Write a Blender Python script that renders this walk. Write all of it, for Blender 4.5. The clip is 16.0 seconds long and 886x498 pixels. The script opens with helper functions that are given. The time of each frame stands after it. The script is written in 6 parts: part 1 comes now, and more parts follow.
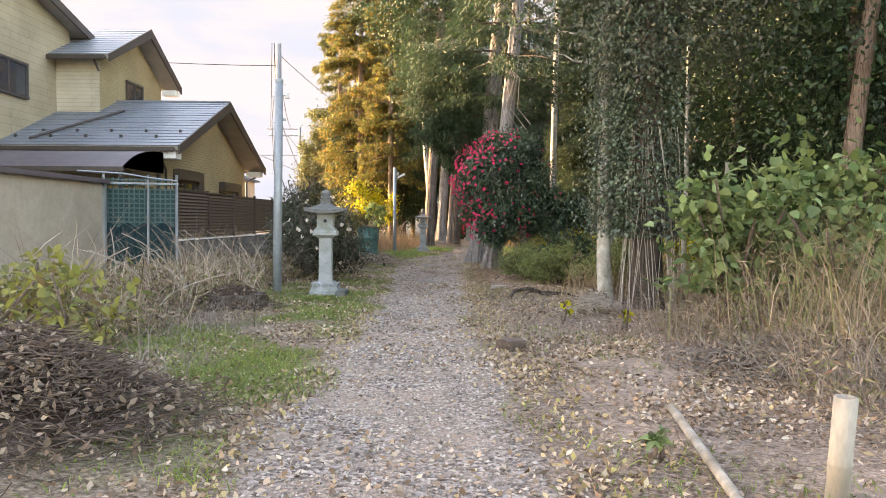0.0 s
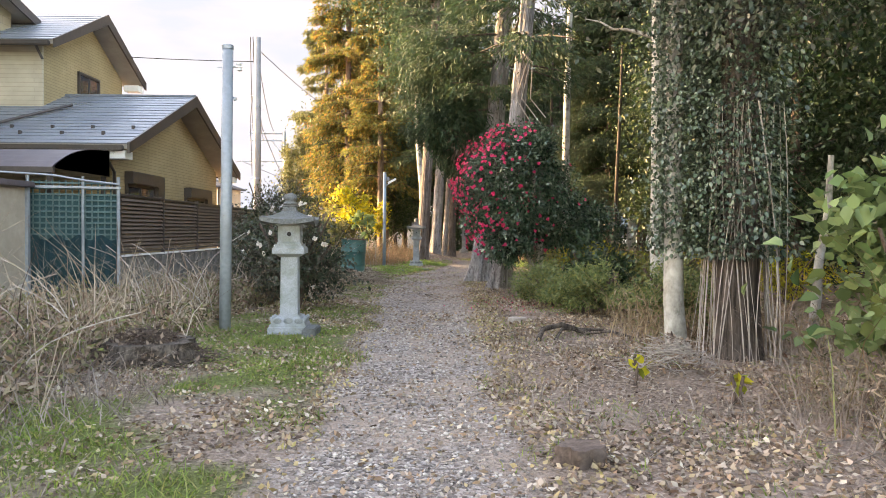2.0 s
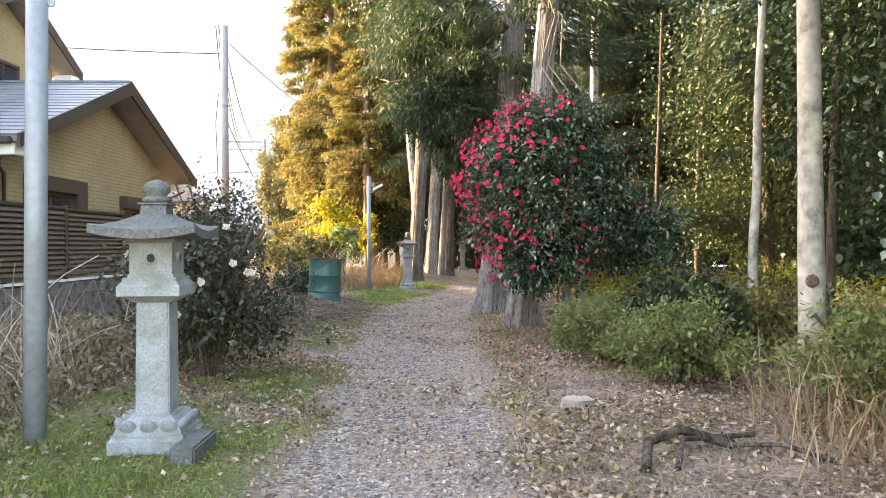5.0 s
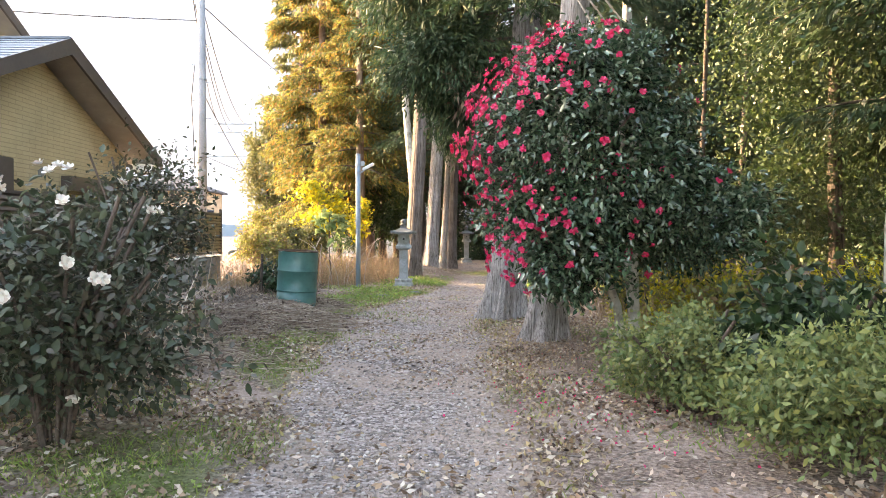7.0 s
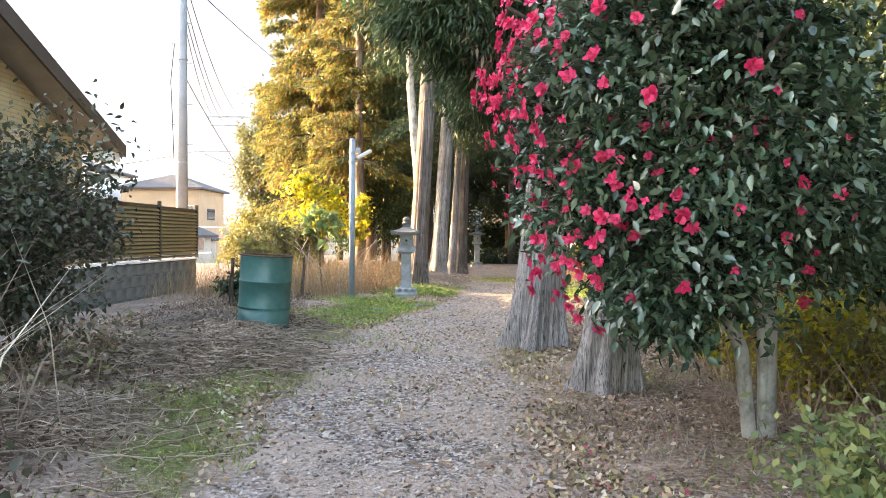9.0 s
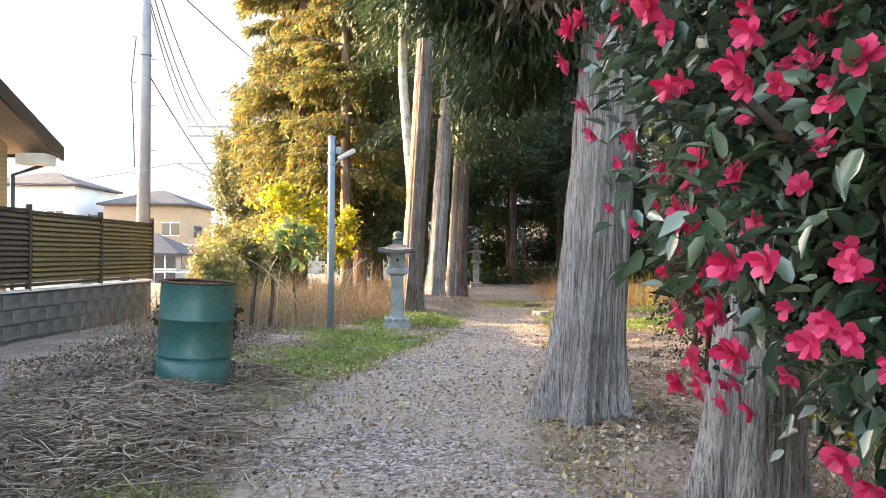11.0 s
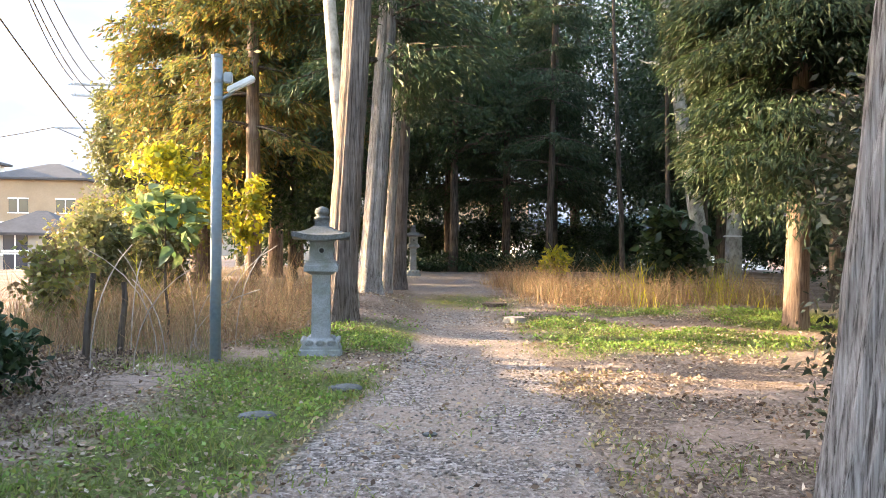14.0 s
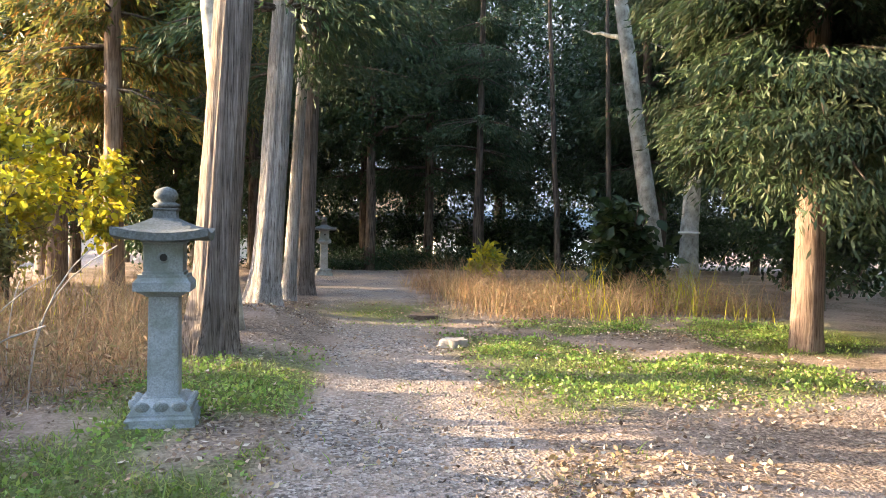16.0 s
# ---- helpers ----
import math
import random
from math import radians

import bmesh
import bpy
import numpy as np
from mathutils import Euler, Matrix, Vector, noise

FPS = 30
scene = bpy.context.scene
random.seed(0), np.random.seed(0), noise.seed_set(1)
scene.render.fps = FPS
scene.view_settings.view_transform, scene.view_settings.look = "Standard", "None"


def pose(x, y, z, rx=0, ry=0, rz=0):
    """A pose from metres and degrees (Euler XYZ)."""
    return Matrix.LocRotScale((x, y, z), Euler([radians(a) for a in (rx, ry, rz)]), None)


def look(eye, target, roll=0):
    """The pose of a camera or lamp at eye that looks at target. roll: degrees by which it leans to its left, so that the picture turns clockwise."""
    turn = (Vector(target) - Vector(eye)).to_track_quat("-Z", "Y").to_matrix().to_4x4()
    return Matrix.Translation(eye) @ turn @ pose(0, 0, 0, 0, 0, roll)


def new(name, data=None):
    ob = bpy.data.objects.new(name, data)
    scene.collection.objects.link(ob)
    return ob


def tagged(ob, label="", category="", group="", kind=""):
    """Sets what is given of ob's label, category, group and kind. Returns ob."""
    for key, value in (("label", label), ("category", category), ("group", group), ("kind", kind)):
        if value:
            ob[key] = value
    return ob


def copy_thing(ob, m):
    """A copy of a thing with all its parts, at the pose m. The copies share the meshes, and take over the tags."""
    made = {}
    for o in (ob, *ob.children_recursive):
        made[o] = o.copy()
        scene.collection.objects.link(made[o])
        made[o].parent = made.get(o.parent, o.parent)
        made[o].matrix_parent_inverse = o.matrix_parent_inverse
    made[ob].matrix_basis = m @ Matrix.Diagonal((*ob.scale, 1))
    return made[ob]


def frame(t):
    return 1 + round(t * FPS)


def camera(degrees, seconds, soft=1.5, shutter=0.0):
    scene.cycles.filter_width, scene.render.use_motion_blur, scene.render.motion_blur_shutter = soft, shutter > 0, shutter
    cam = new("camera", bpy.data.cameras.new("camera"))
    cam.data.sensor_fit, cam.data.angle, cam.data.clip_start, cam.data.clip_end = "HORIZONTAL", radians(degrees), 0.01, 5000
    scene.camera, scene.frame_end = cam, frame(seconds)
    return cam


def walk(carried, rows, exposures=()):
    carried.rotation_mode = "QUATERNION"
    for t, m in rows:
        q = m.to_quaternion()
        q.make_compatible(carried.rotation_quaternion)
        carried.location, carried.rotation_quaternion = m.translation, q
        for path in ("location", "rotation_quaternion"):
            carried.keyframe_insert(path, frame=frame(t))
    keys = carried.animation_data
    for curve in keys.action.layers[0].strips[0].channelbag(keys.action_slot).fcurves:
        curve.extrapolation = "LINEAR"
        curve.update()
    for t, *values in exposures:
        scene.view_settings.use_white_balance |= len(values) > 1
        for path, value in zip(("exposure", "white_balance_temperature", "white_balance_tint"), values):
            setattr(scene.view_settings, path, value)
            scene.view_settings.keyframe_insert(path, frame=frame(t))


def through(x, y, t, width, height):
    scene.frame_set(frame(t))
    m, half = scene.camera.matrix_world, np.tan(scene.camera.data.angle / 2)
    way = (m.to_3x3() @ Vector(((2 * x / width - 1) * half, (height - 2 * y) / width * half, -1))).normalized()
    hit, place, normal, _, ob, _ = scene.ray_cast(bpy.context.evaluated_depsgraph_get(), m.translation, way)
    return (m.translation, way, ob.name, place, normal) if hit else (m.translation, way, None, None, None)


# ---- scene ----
cam = camera(60.0, 16.0, soft=0.62)
PATH = [
    (0, (0.297, -1.441, 1.15), (0.279, 0.557, 1.073), 0.5),
    (0.5, (0.223, -0.718, 1.164), (0.222, 1.281, 1.1), 0.7),
    (1, (0.177, 0.018, 1.17), (0.181, 2.017, 1.115), 0.6),
    (1.5, (0.14, 0.741, 1.174), (0.143, 2.74, 1.115), 0.6),
    (2, (0.127, 1.434, 1.185), (0.132, 3.433, 1.133), 0.5),
    (2.5, (0.107, 2.109, 1.194), (0.114, 4.108, 1.151), 0.3),
    (3, (0.091, 2.78, 1.201), (0.095, 4.78, 1.174), 0.2),
    (3.5, (0.061, 3.449, 1.211), (0.071, 5.449, 1.202), 0.0),
    (4, (0.059, 4.138, 1.207), (0.074, 6.138, 1.211), -0.0),
    (6.5, (0.138, 7.503, 1.177), (0.159, 9.502, 1.135), -0.1),
    (7, (0.152, 8.173, 1.174), (0.161, 10.172, 1.136), 0.1),
    (7.5, (0.155, 8.839, 1.167), (0.154, 10.839, 1.124), 0.1),
    (8, (0.149, 9.512, 1.161), (0.139, 11.511, 1.123), 0.3),
    (8.5, (0.129, 10.17, 1.16), (0.113, 12.169, 1.117), 0.2),
    (9, (0.113, 10.807, 1.161), (0.103, 12.807, 1.127), 0.4),
    (11.5, (-0.03, 13.921, 1.17), (-0.013, 15.921, 1.186), 0.3),
    (12, (-0.103, 14.553, 1.188), (-0.058, 16.552, 1.203), 0.3),
    (12.5, (-0.161, 15.197, 1.195), (-0.089, 17.196, 1.207), 0.5),
    (13, (-0.203, 15.848, 1.195), (-0.099, 17.845, 1.195), 0.7),
    (13.5, (-0.225, 16.523, 1.213), (-0.077, 18.518, 1.195), 0.6),
    (14, (-0.219, 17.207, 1.234), (-0.013, 19.196, 1.199), 0.7),
    (14.5, (-0.187, 17.887, 1.253), (0.094, 19.867, 1.207), 0.8),
    (15, (-0.121, 18.554, 1.259), (0.22, 20.524, 1.208), 1.0),
    (16, (0.04, 19.878, 1.274), (0.465, 21.832, 1.223), 1.0),
]
walk(cam, [(t, look(eye, target, roll)) for t, eye, target, roll in PATH], exposures=[(0, 3.6, 8900, 21), (4, 3.87, 8500, 20), (7, 4.18, 8200, 19), (9, 4.22, 7900, 16), (12, 3.95, 7600, 16), (14, 3.88, 7300, 15), (16, 3.78, 6900, 13)])

# ---- light ----
SUN_AZ, SUN_EL = 162.0, 14.0          # the sun's place: degrees to the left of +x, and above the horizon
world = bpy.data.worlds.new("world")
scene.world = world
world.use_nodes = True
wn, wl = world.node_tree.nodes, world.node_tree.links
sky = wn.new("ShaderNodeTexSky")
sky.sky_type, sky.sun_disc = 'NISHITA', False
sky.sun_elevation, sky.sun_rotation = radians(SUN_EL), radians(90 - SUN_AZ)
sky.air_density, sky.dust_density = 1.0, 1.5
wl.new(sky.outputs[0], wn["Background"].inputs[0])
wn["Background"].inputs[1].default_value = 0.15
sun_way = Vector((math.cos(radians(SUN_AZ)) * math.cos(radians(SUN_EL)), math.sin(radians(SUN_AZ)) * math.cos(radians(SUN_EL)), math.sin(radians(SUN_EL))))
sun = new("sun", bpy.data.lights.new("sun", 'SUN'))
sun.data.energy, sun.data.angle, sun.data.color = 2.1, radians(0.6), (1.0, 0.80, 0.52)
sun.matrix_world = look(sun_way * 50, (0, 0, 0))


# ---- materials ----
def material(name, rough=0.8, metal=0.0, spec=0.3):
    m = bpy.data.materials.new(name)
    m.use_nodes = True
    b = m.node_tree.nodes["Principled BSDF"]
    b.inputs["Roughness"].default_value = rough
    b.inputs["Metallic"].default_value = metal
    b.inputs["Specular IOR Level"].default_value = spec
    return m, m.node_tree.nodes, m.node_tree.links, b


def ramp(n, l, fac, stops):
    r = n.new("ShaderNodeValToRGB")
    e = r.color_ramp.elements
    while len(e) < len(stops):
        e.new(0.5)
    for k, (at, c) in zip(e, stops):
        k.position, k.color = at, (*c, 1)
    l.new(fac, r.inputs[0])
    return r.outputs[0]


def coords(n, l, scale=(1, 1, 1), kind="Object"):
    t, m = n.new("ShaderNodeTexCoord"), n.new("ShaderNodeMapping")
    m.inputs["Scale"].default_value = scale
    l.new(t.outputs[kind], m.inputs[0])
    return m.outputs[0]


def noise_tex(n, l, vec, scale, detail=6, rough=0.6):
    t = n.new("ShaderNodeTexNoise")
    t.inputs["Scale"].default_value, t.inputs["Detail"].default_value, t.inputs["Roughness"].default_value = scale, detail, rough
    l.new(vec, t.inputs["Vector"])
    return t.outputs["Fac"]


def mix(n, l, fac, a, b, how='MIX'):
    m = n.new("ShaderNodeMix")
    m.data_type, m.blend_type = 'RGBA', how
    for sock, v in ((m.inputs["Factor"], fac), (m.inputs["A"], a), (m.inputs["B"], b)):
        if isinstance(v, bpy.types.NodeSocket):
            l.new(v, sock)
        else:
            sock.default_value = v if isinstance(v, float) else (*v, 1)
    return m.outputs["Result"]


def bump(n, l, b, height, strength=0.5, dist=0.02):
    k = n.new("ShaderNodeBump")
    k.inputs["Strength"].default_value, k.inputs["Distance"].default_value = strength, dist
    l.new(height, k.inputs["Height"])
    l.new(k.outputs[0], b.inputs["Normal"])


def weathered(name, c0, c1, c2, rough=0.85, metal=0.0, fine=40, coarse=3, stretch=(1, 1, 1), bumps=0.4, dist=0.01, spec=0.3):
    """A surface whose colour runs between three tones: fine grain over coarse stains."""
    m, n, l, b = material(name, rough, metal, spec)
    v = coords(n, l, stretch)
    f, c = noise_tex(n, l, v, fine), noise_tex(n, l, v, coarse)
    grain = ramp(n, l, f, [(0.3, c0), (0.7, c1)])
    col = mix(n, l, ramp(n, l, c, [(0.42, (0, 0, 0)), (0.68, (0.8, 0.8, 0.8))]), grain, c2)
    l.new(col, b.inputs["Base Color"])
    bump(n, l, b, f, bumps, dist)
    return m


def leafy(name, tones, rough=0.5, through=0.35, spec=0.35):
    """Leaves: each one its own tone, and light shines through them."""
    m, n, l, b = material(name, rough, 0, spec)
    g = n.new("ShaderNodeNewGeometry")
    stops = [(i / max(1, len(tones) - 1), c) for i, c in enumerate(tones)]
    col = ramp(n, l, g.outputs["Random Per Island"], stops)
    v = coords(n, l)
    col = mix(n, l, 0.6, col, ramp(n, l, noise_tex(n, l, v, 1.3, 3), [(0.3, (0.55, 0.55, 0.55)), (0.7, (1.3, 1.3, 1.2))]), 'MULTIPLY')
    l.new(col, b.inputs["Base Color"])
    t, s = n.new("ShaderNodeBsdfTranslucent"), n.new("ShaderNodeMixShader")
    l.new(col, t.inputs["Color"])
    s.inputs[0].default_value = through
    l.new(b.outputs[0], s.inputs[1])
    l.new(t.outputs[0], s.inputs[2])
    l.new(s.outputs[0], n["Material Output"].inputs["Surface"])
    return m


def bark(name, c0, c1, c2, stretch=(14, 14, 1.2), dist=0.02):
    m, n, l, b = material(name, 0.9, 0, 0.15)
    v = coords(n, l, stretch)
    w = coords(n, l)
    f = noise_tex(n, l, v, 2.0, 7, 0.65)
    col = ramp(n, l, f, [(0.36, c0), (0.47, c1), (0.62, c2)])
    stain = ramp(n, l, noise_tex(n, l, w, 2.5, 4), [(0.4, (0.62, 0.62, 0.60)), (0.65, (1.1, 1.1, 1.1))])
    l.new(mix(n, l, 0.75, col, stain, 'MULTIPLY'), b.inputs["Base Color"])
    bump(n, l, b, f, 0.8, dist)
    return m


STONE = weathered("lantern granite", (0.18, 0.195, 0.21), (0.34, 0.36, 0.38), (0.13, 0.145, 0.115), fine=90, coarse=5, dist=0.004)
STONE_ROOF = weathered("lichened granite", (0.055, 0.06, 0.063), (0.17, 0.175, 0.18), (0.075, 0.08, 0.062), fine=60, coarse=7, dist=0.006)
# near-black colour stands in for the shade inside the lantern's round hole
HOLE_SHADE = weathered("painted hole shade", (0.02, 0.02, 0.02), (0.03, 0.03, 0.03), (0.02, 0.02, 0.02))
STEEL = weathered("galvanised pole", (0.20, 0.235, 0.27), (0.28, 0.315, 0.35), (0.18, 0.19, 0.20), rough=0.5, metal=0.25, fine=20, coarse=2, bumps=0.1, dist=0.002)
BLUE_STEEL = weathered("blue grey painted pole", (0.13, 0.19, 0.24), (0.19, 0.26, 0.32), (0.22, 0.22, 0.22), rough=0.5, fine=25, coarse=3, bumps=0.1, dist=0.002)
CONCRETE_POLE = weathered("concrete pole", (0.21, 0.21, 0.22), (0.29, 0.29, 0.30), (0.16, 0.16, 0.17), fine=30, coarse=1.2, dist=0.003)
DRUM = weathered("green drum paint", (0.015, 0.075, 0.068), (0.03, 0.115, 0.10), (0.05, 0.125, 0.11), rough=0.42, fine=14, coarse=3, bumps=0.15, dist=0.004, spec=0.5)
RUST = weathered("rusty drum inside", (0.05, 0.03, 0.02), (0.12, 0.07, 0.04), (0.03, 0.02, 0.015), fine=30)
ROOF = weathered("grey blue roof slate", (0.13, 0.15, 0.18), (0.20, 0.22, 0.25), (0.11, 0.12, 0.14), rough=0.4, fine=25, coarse=1.5, bumps=0.2, dist=0.003, spec=0.5)
BROWN = weathered("dark brown aluminium", (0.045, 0.035, 0.03), (0.065, 0.05, 0.045), (0.035, 0.03, 0.028), rough=0.45, fine=15, coarse=2, bumps=0.05, dist=0.002, spec=0.45)
PURPLE = weathered("brown awning sheet", (0.085, 0.068, 0.075), (0.115, 0.092, 0.10), (0.07, 0.056, 0.062), rough=0.6, fine=8, coarse=1.5, bumps=0.05, dist=0.002, spec=0.5)
SOFFIT = weathered("soffit board", (0.30, 0.28, 0.25), (0.36, 0.34, 0.31), (0.26, 0.24, 0.22), fine=12)
WHITE = weathered("white trim paint", (0.70, 0.70, 0.68), (0.80, 0.80, 0.78), (0.62, 0.62, 0.58), rough=0.5, fine=12)
SHED = weathered("beige shed wall", (0.33, 0.285, 0.23), (0.41, 0.36, 0.295), (0.28, 0.24, 0.19), rough=0.6, fine=10, coarse=1.5, bumps=0.1, dist=0.002)
TRELLIS = weathered("green trellis paint", (0.035, 0.085, 0.09), (0.055, 0.125, 0.13), (0.06, 0.10, 0.10), rough=0.5, fine=18)
NET = weathered("dark green mesh sheet", (0.012, 0.05, 0.06), (0.02, 0.07, 0.08), (0.015, 0.045, 0.05), rough=0.8, fine=60)
SLAT = weathered("brown fence slat", (0.085, 0.06, 0.045), (0.125, 0.092, 0.068), (0.07, 0.05, 0.04), rough=0.55, fine=20, coarse=2, stretch=(1, 0.2, 1), bumps=0.1, dist=0.002)
SLAT_TAN = weathered("ochre fence slat", (0.16, 0.115, 0.055), (0.22, 0.16, 0.08), (0.13, 0.095, 0.05), rough=0.55, fine=20, coarse=2, bumps=0.1, dist=0.002)
BLOCK = weathered("concrete block", (0.13, 0.125, 0.12), (0.22, 0.21, 0.20), (0.07, 0.07, 0.06), fine=35, coarse=2.5, dist=0.006)
MORTAR = weathered("mortar", (0.10, 0.10, 0.095), (0.15, 0.145, 0.14), (0.07, 0.07, 0.065), fine=50)
WIRE = weathered("black cable", (0.05, 0.05, 0.055), (0.08, 0.08, 0.085), (0.05, 0.05, 0.05))
BAMBOO = weathered("bleached bamboo", (0.20, 0.18, 0.155), (0.34, 0.31, 0.27), (0.09, 0.075, 0.06), fine=18, coarse=5, stretch=(1, 1, 0.3), dist=0.003)
PORCELAIN = weathered("porcelain", (0.6, 0.6, 0.6), (0.7, 0.7, 0.7), (0.5, 0.5, 0.5), rough=0.3)
CEDAR_BARK = bark("cedar bark", (0.075, 0.064, 0.06), (0.26, 0.235, 0.225), (0.42, 0.39, 0.38), stretch=(60, 60, 1.3), dist=0.02)
BROWN_BARK = bark("furrowed brown bark", (0.045, 0.034, 0.03), (0.135, 0.108, 0.096), (0.215, 0.18, 0.165), stretch=(34, 34, 1.1), dist=0.02)
RED_BARK = bark("reddish cedar bark", (0.08, 0.052, 0.042), (0.18, 0.125, 0.10), (0.26, 0.195, 0.16), stretch=(28, 28, 1.5))
PALE_BARK = bark("pale smooth bark", (0.19, 0.18, 0.155), (0.34, 0.32, 0.285), (0.47, 0.45, 0.41), stretch=(4, 4, 3), dist=0.008)
DARK_BARK = bark("dark bark", (0.03, 0.024, 0.02), (0.075, 0.06, 0.05), (0.13, 0.105, 0.09))
TWIG = weathered("dry twig", (0.055, 0.038, 0.03), (0.16, 0.115, 0.095), (0.04, 0.028, 0.022), fine=30)
GREY_TWIG = weathered("grey brown twig", (0.15, 0.12, 0.10), (0.26, 0.22, 0.19), (0.10, 0.08, 0.07), fine=30)
PALE_TWIG = weathered("bleached twig", (0.26, 0.22, 0.19), (0.46, 0.41, 0.36), (0.19, 0.155, 0.135), fine=30)
GLASS, gn, gl, gb = material("dark window glass", 0.06, 0, 0.6)
gb.inputs["Base Color"].default_value = (0.03, 0.035, 0.045, 1)


def siding(name, c0, c1, w, h):
    m, n, l, b = material(name, 0.75)
    t, k = n.new("ShaderNodeTexCoord"), n.new("ShaderNodeSeparateXYZ")
    l.new(t.outputs["Object"], k.inputs[0])
    a, j = n.new("ShaderNodeMath"), n.new("ShaderNodeCombineXYZ")
    l.new(k.outputs[0], a.inputs[0]), l.new(k.outputs[1], a.inputs[1])
    l.new(a.outputs[0], j.inputs[0]), l.new(k.outputs[2], j.inputs[1])
    br = n.new("ShaderNodeTexBrick")
    br.inputs["Scale"].default_value = 1.0
    br.inputs["Brick Width"].default_value, br.inputs["Row Height"].default_value, br.inputs["Mortar Size"].default_value = w, h, 0.008
    br.inputs["Color1"].default_value, br.inputs["Color2"].default_value = (*c0, 1), (*c1, 1)
    br.inputs["Mortar"].default_value = (*[v * 0.8 for v in c0], 1)
    l.new(j.outputs[0], br.inputs["Vector"])
    f = noise_tex(n, l, coords(n, l), 1.2, 5)
    l.new(mix(n, l, 0.7, br.outputs["Color"], ramp(n, l, f, [(0.35, (0.78, 0.78, 0.76)), (0.65, (1.08, 1.08, 1.08))]), 'MULTIPLY'), b.inputs["Base Color"])
    i = n.new("ShaderNodeMath")
    i.operation = 'SUBTRACT'
    i.inputs[0].default_value = 1.0
    l.new(br.outputs["Fac"], i.inputs[1])
    bump(n, l, b, i.outputs[0], 0.35, 0.008)
    return m


YELLOW = siding("ochre brick siding", (0.31, 0.232, 0.125), (0.335, 0.252, 0.14), 0.42, 0.075)
CREAM = siding("cream ribbed siding", (0.42, 0.37, 0.285), (0.455, 0.40, 0.31), 3.0, 0.11)
TAN = siding("tan siding", (0.30, 0.245, 0.165), (0.33, 0.27, 0.185), 1.8, 0.2)

LEAF_DARK = leafy("dark evergreen leaf", [(0.010, 0.028, 0.012), (0.02, 0.046, 0.018), (0.042, 0.075, 0.03), (0.025, 0.055, 0.025)], 0.45, 0.25)
LEAF_MID = leafy("green leaf", [(0.014, 0.032, 0.012), (0.032, 0.06, 0.02), (0.065, 0.09, 0.03), (0.022, 0.04, 0.018)], 0.45, 0.28)
LEAF_OLIVE = leafy("olive leaf", [(0.07, 0.09, 0.03), (0.11, 0.12, 0.045), (0.16, 0.155, 0.07), (0.09, 0.085, 0.04)], 0.5, 0.4)
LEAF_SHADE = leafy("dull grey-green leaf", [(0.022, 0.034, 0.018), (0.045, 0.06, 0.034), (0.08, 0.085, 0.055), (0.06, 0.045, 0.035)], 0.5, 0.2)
LEAF_GOLD = leafy("golden conifer foliage", [(0.10, 0.115, 0.03), (0.23, 0.195, 0.04), (0.035, 0.06, 0.022), (0.17, 0.165, 0.045), (0.27, 0.13, 0.035), (0.06, 0.08, 0.03), (0.14, 0.15, 0.045)], 0.6, 0.4)
LEAF_YELLOW = leafy("bright yellow leaf", [(0.38, 0.34, 0.025), (0.52, 0.45, 0.03), (0.22, 0.27, 0.035), (0.30, 0.22, 0.03)], 0.5, 0.5)
LEAF_FERN = leafy("pale green undergrowth leaf", [(0.05, 0.09, 0.03), (0.14, 0.19, 0.07), (0.24, 0.28, 0.11), (0.10, 0.13, 0.055), (0.28, 0.28, 0.09), (0.07, 0.12, 0.05)], 0.5, 0.35)
LEAF_WEED = leafy("yellowing weed leaf", [(0.16, 0.19, 0.05), (0.26, 0.24, 0.06), (0.14, 0.15, 0.06), (0.22, 0.14, 0.08)], 0.5, 0.4)
LEAF_BROAD = leafy("broad kudzu leaf", [(0.045, 0.09, 0.03), (0.11, 0.18, 0.065), (0.24, 0.32, 0.15), (0.07, 0.11, 0.045), (0.19, 0.24, 0.09), (0.12, 0.16, 0.06)], 0.45, 0.4)
CEDAR_LEAF = leafy("cedar spray", [(0.018, 0.04, 0.018), (0.03, 0.062, 0.028), (0.045, 0.08, 0.035), (0.06, 0.07, 0.03)], 0.6, 0.25)
CEDAR_FRESH = leafy("fresh cedar spray", [(0.02, 0.042, 0.02), (0.04, 0.068, 0.032), (0.062, 0.09, 0.042), (0.055, 0.052, 0.028)], 0.6, 0.35)
# the palest tone paints a highlight's brightness onto a few leaves
IVY = leafy("ivy leaf", [(0.014, 0.032, 0.016), (0.035, 0.06, 0.032), (0.075, 0.11, 0.065), (0.16, 0.20, 0.14), (0.025, 0.045, 0.022)], 0.3, 0.2, 0.6)
CAMELLIA = leafy("glossy camellia leaf", [(0.014, 0.042, 0.022), (0.035, 0.075, 0.04), (0.07, 0.12, 0.07), (0.12, 0.165, 0.11), (0.05, 0.085, 0.05)], 0.27, 0.15, 0.8)
PETAL = leafy("pink red petal", [(0.55, 0.015, 0.08), (0.68, 0.035, 0.14), (0.76, 0.08, 0.21), (0.48, 0.01, 0.06)], 0.5, 0.35)
WHITE_PETAL = leafy("white faded petal", [(0.65, 0.60, 0.55), (0.75, 0.72, 0.68), (0.55, 0.42, 0.36)], 0.5, 0.35)
LITTER = leafy("fallen leaf", [(0.08, 0.05, 0.036), (0.29, 0.205, 0.15), (0.46, 0.36, 0.29), (0.20, 0.12, 0.085), (0.52, 0.45, 0.37), (0.14, 0.09, 0.066), (0.36, 0.23, 0.15), (0.06, 0.038, 0.028), (0.50, 0.38, 0.22)], 0.75, 0.1)
